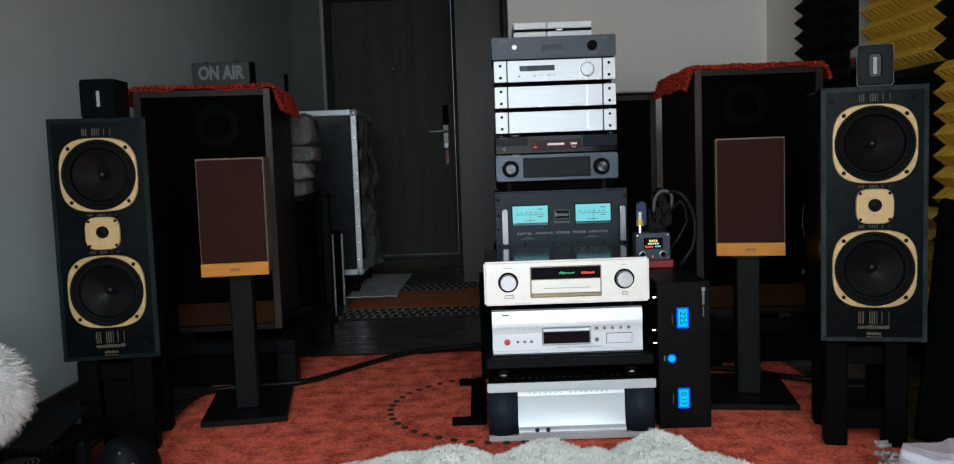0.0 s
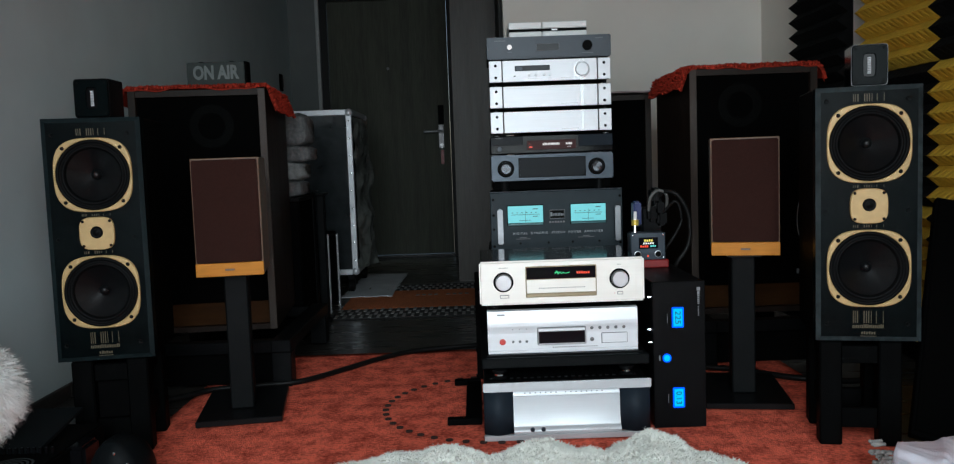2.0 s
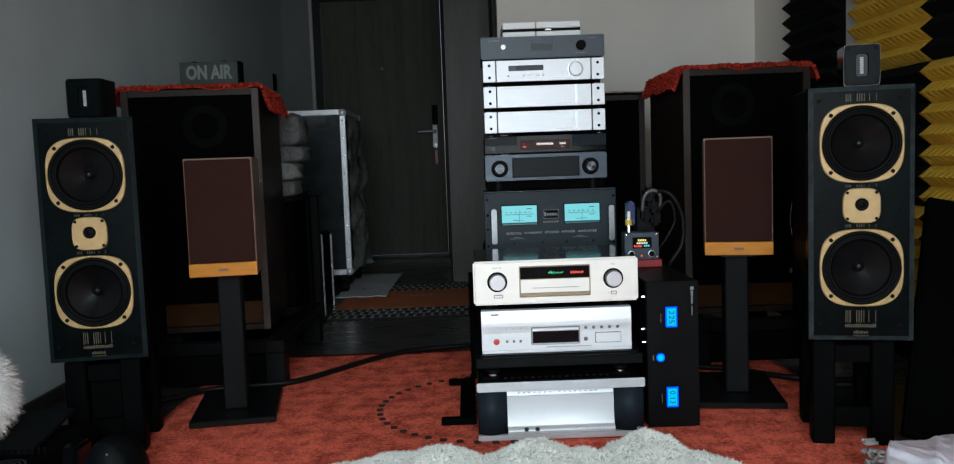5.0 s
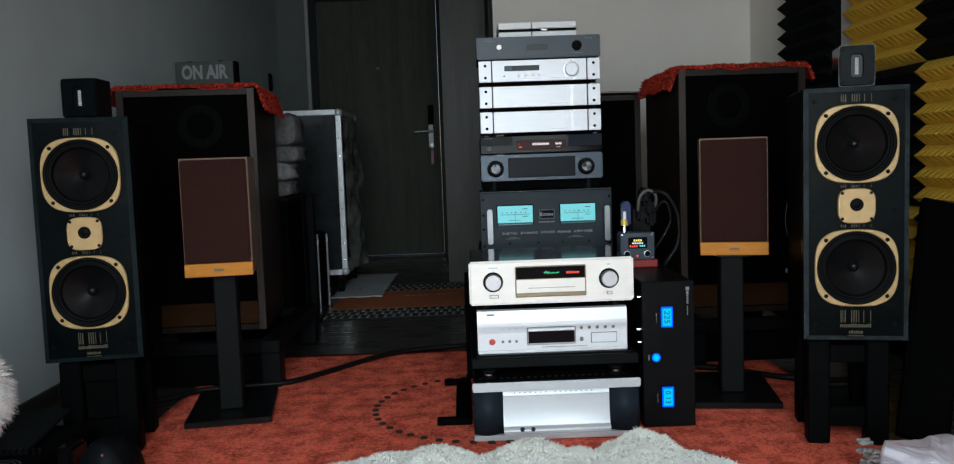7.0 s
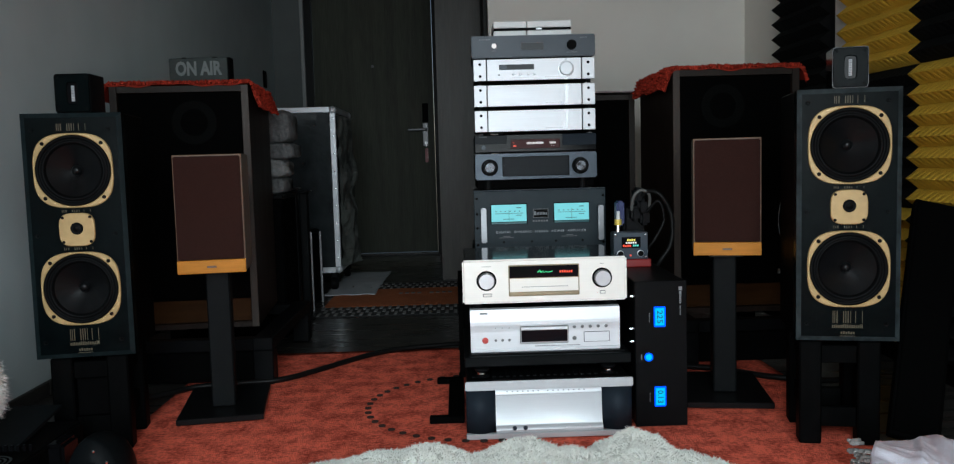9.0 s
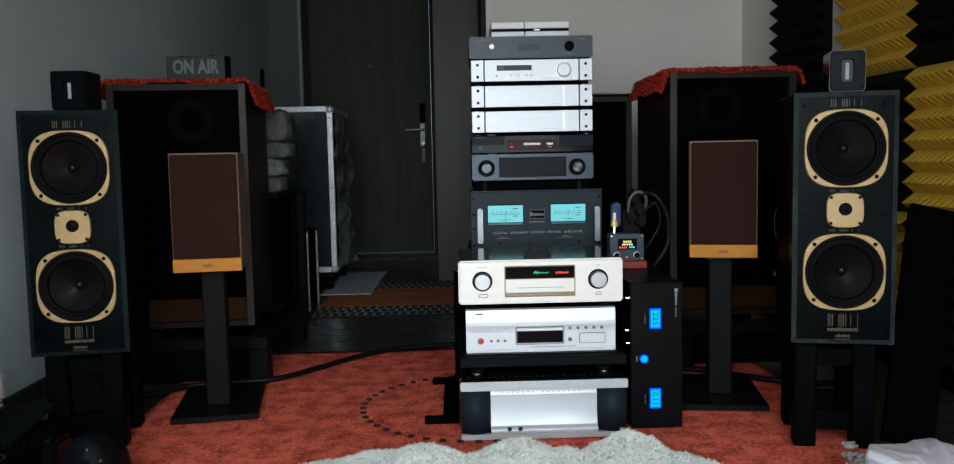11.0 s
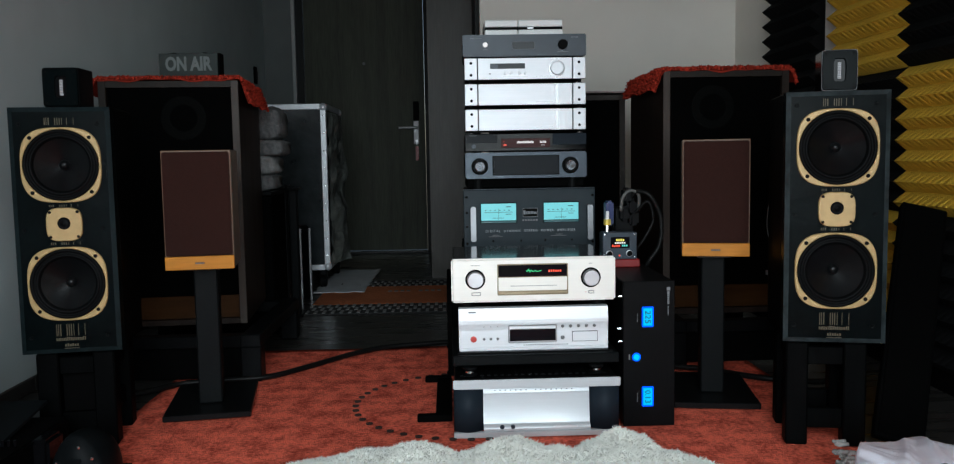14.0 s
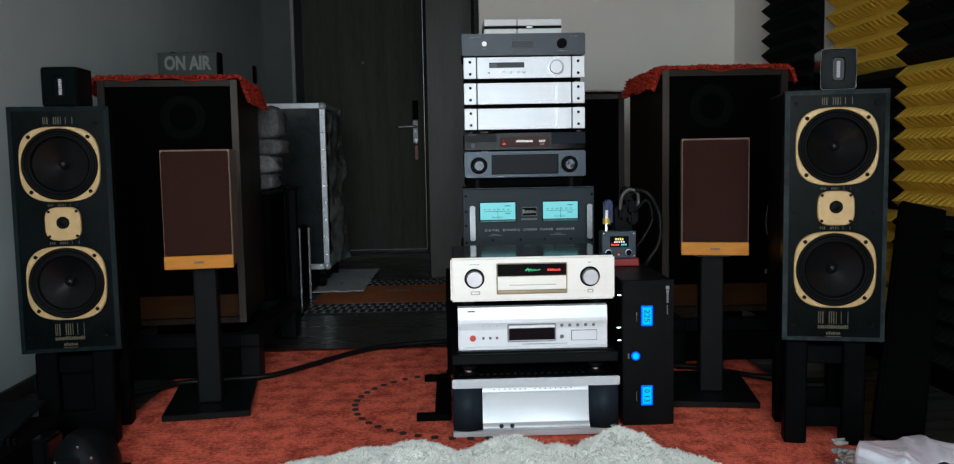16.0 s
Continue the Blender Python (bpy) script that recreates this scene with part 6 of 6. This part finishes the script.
def sheepskin():
    s = thing("sheepskin", pose(0, 0, 0), "rumpled cream sheepskin lying on the red carpet", "sheepskin")

    def height(x, y):
        t = (y - 1.30) / 0.72
        g = 0.25 + 0.75 * max(0, min(1, t)) ** 1.4 if y < 2.02 else max(0, 1 - ((y - 2.02) / 0.13) ** 2)
        return 0.003 + max(0, crest(x) - 0.019) * g * (1 + 0.16 * noise.noise(Vector((x * 9, y * 9, 4)))) + 0.008 * noise.noise(Vector((x * 22, y * 22, 8))) + 0.005 * noise.noise(Vector((x * 50, y * 50, 3)))

    b = bmesh.new()
    nx, ny = 70, 46

    def span(x):
        u = abs((x - 0.09) / 0.71)
        ragged = 0.05 * noise.noise(Vector((x * 5, 1, 2)))
        return 1.30 + 0.30 * u ** 3 + ragged, 2.14 - 0.22 * u ** 5 + 0.4 * ragged

    g = []
    for i in range(nx + 1):
        x = -0.62 + 1.42 * i / nx
        y0, y1 = span(x)
        g.append([b.verts.new((x, y0 + (y1 - y0) * j / ny, height(x, y0 + (y1 - y0) * j / ny))) for j in range(ny + 1)])
    for i in range(nx):
        for j in range(ny):
            b.faces.new((g[i][j], g[i + 1][j], g[i + 1][j + 1], g[i][j + 1]))
    bmesh.ops.solidify(b, geom=b.faces[:], thickness=0.003)
    part("hide", b, M_FUR, s, "", True)
    rnd = random.Random(5)
    pts = []
    for i in range(90000):
        x = rnd.uniform(-0.61, 0.79)
        y0, y1 = span(x)
        y = max(y0, 1.55) + (y1 - max(y0, 1.55)) * rnd.random() ** 0.8
        hh = height(x, y)
        n = Vector((-(height(x + 0.01, y) - hh) / 0.01, -(height(x, y + 0.01) - hh) / 0.01, 1)).normalized()
        pts.append((Vector((x, y, hh - 0.003)), n))
    tufts("wool", s, pts, 0.0145, 0.0011, M_FUR, 6, (0, -0.15, 0), "curly cream wool", 0.3)


sheepskin()


def fluffy_cushion():
    s = thing("fluffy_cushion", pose(-1.245, 1.95, 0.165), "white long-haired fluffy cushion on the black device", "cushion")
    c, rad = Vector((0, 0, 0.118)), Vector((0.152, 0.14, 0.112))
    b = bmesh.new()
    bmesh.ops.create_icosphere(b, subdivisions=3, radius=1.0)
    for v in b.verts:
        v.co = c + Vector((v.co.x * rad.x, v.co.y * rad.y, v.co.z * rad.z)) * (1 + 0.05 * noise.noise(v.co * 2))
    part("body", b, M_FURW, s, "", True)
    rnd = random.Random(9)
    pts = []
    for i in range(22000):
        n = Vector((rnd.gauss(0, 1), rnd.gauss(0, 1), rnd.gauss(0, 1))).normalized()
        pts.append((c + Vector((n.x * rad.x, n.y * rad.y, n.z * rad.z)) * 0.98, n))
    tufts("wool", s, pts, 0.040, 0.0011, M_FURW, 10, (0.3, -0.1, -0.8), "long white hair", 0.35)


fluffy_cushion()


def floor_device():
    s = thing("floor_device", pose(-1.21, 1.86, ZF), "black vented device on the floor under the cushion", "electronic device")
    part("body", box(-0.17, 0.20, 0.0, 0.40, 0.0, 0.125, 0.006, seg=2), M_BLACKMATT, s)
    part("slanted_panel", sloped(-0.06, 0.145, 0.16, 0.36, 0.126, 0.172), M_SMOKE, s, "smoky glossy sloping panel")
    part("cushion_rest", box(-0.16, 0.05, 0.0, 0.15, 0.1255, 0.177, 0.006), M_BLACKMATT, s)
    for i in range(16):
        part("vent_slat", box(-0.04 + i * 0.0145, -0.04 + i * 0.0145 + 0.007, 0.152, 0.158, 0.126, 0.142, 0.001), M_BLACKGLOSS, s)
    b = bmesh.new()
    for r in (0.045, 0.034, 0.023, 0.012):
        ring = ring_flat(r - 0.003, r + 0.003, 0.126, 0.131, 32)
        for v in ring.verts:
            v.co += Vector((0.13, 0.065, 0))
        join(b, ring)
    part("round_grille", b, M_BLACKGLOSS, s, "round concentric grille")
    return s


def sloped(x0, x1, y0, y1, z0, z1):
    b = bmesh.new()
    p = [(x0, y0, z0), (x1, y0, z0), (x1 + 0.02, y1, z1), (x0 + 0.02, y1, z1), (x0, y0, z0 + 0.008), (x1, y0, z0 + 0.008), (x1 + 0.02, y1, z1 + 0.008), (x0 + 0.02, y1, z1 + 0.008)]
    v = [b.verts.new(q) for q in p]
    for f in ((0, 1, 2, 3), (4, 5, 6, 7), (0, 1, 5, 4), (1, 2, 6, 5), (2, 3, 7, 6), (3, 0, 4, 7)):
        b.faces.new([v[i] for i in f])
    bmesh.ops.recalc_face_normals(b, faces=b.faces[:])
    return b


floor_device()


def curved_cover():
    s = thing("curved_appliance", pose(-0.885, 2.06, 0.001), "small black appliance with a glossy curved cover", "appliance")
    b = bmesh.new()
    n, k = 14, 10
    rows = []
    for i in range(n + 1):
        a = math.pi * i / n
        row = []
        for j in range(k + 1):
            t = j / k
            r = 0.072 - 0.012 * (2 * t - 1) ** 2
            row.append(b.verts.new((math.cos(a) * r, -0.06 + 0.13 * t, 0.022 + math.sin(a) * (r + 0.055 - 0.02 * t))))
        rows.append(row)
    for p, q in zip(rows, rows[1:]):
        for j in range(k):
            b.faces.new((p[j], p[j + 1], q[j + 1], q[j]))
    b.faces.new([r[0] for r in rows])
    b.faces.new([r[-1] for r in rows])
    bmesh.ops.recalc_face_normals(b, faces=b.faces[:])
    part("cover", b, M_SMOKE, s, "glossy curved cover", True)
    part("base", box(-0.085, 0.085, -0.07, 0.085, 0, 0.022, 0.006, seg=2), M_BLACKMATT, s)
    part("window", box(-0.028, 0.014, -0.064, -0.0605, 0.03, 0.085, 0.002), M_SMOKE, s, "smoky front window")
    for x, zz in ((-0.045, 0.075), (0.04, 0.085), (0.01, 0.112)):
        part("screw", lathe(x, zz, [(0, -0.064), (0.0035, -0.0635), (0.0045, -0.0605)], 10), M_CHROME, s)
    part("side_box", box(-0.15, -0.09, 0.0, 0.09, 0.0, 0.11, 0.008, seg=2), M_BLACKGLOSS, s)
    return s


curved_cover()


def white_cloth():
    s = thing("white_cloth", pose(0, 0, 0), "crumpled white cotton cloth on the floor", "cloth")
    b = bmesh.new()
    nx, ny = 110, 60
    g = []
    for i in range(nx + 1):
        col = []
        for j in range(ny + 1):
            u, v = i / nx, j / ny
            y = 1.66 + 0.30 * v
            x = 0.489 * y + 0.62 * u
            hh = 0.158 * min(1, u / 0.02 + 0.88) * (1 - 0.32 * u) * (math.sin(math.pi * min(1, v * 0.62 + 0.36)) ** 0.5)
            hh += 0.009 * math.exp(-((u - 0.16 - 0.05 * v) / 0.028) ** 2) + 0.014 * math.exp(-((u - 0.30 + 0.1 * v) / 0.035) ** 2)
            hh -= 0.022 * abs(noise.noise(Vector((x * 9 + y * 4, y * 6, 2)))) + 0.010 * abs(noise.noise(Vector((x * 24, y * 17 + x * 9, 5))))
            col.append(b.verts.new((x, y + 0.02 * noise.noise(Vector((x * 6, 0, 4))), max(0.003, hh))))
        g.append(col)
    for i in range(nx):
        for j in range(ny):
            b.faces.new((g[i][j], g[i + 1][j], g[i + 1][j + 1], g[i][j + 1]))
    bmesh.ops.solidify(b, geom=b.faces[:], thickness=0.003)
    part("sheet", b, M_CLOTH_W, s, "", True)
    t = thing("duster", pose(0.925, 1.955, 0.012), "pale grey microfibre duster peeping from the cloth", "duster")
    part("pad", box(-0.01, 0.12, -0.08, 0.02, -0.011, 0.030, 0.006), M_TASSEL, t)
    rnd = random.Random(3)
    for i in range(26):
        y, zz = -0.07 + 0.085 * rnd.random(), 0.02 + 0.06 * rnd.random()
        a, l_ = rnd.uniform(-0.5, 0.5), rnd.uniform(0.006, 0.018)
        nb = cyl((0.01, y, zz), (-l_, y + a * 0.012, zz + 0.006 * rnd.uniform(-1, 1)), 0.0045, 0.005, 8)
        tb = bmesh.new()
        bmesh.ops.create_icosphere(tb, subdivisions=1, radius=0.005)
        for v in tb.verts:
            v.co += Vector((-l_, y + a * 0.012, zz))
        join(nb, tb)
        part("tassel", nb, M_TASSEL, t, "", True)


white_cloth()
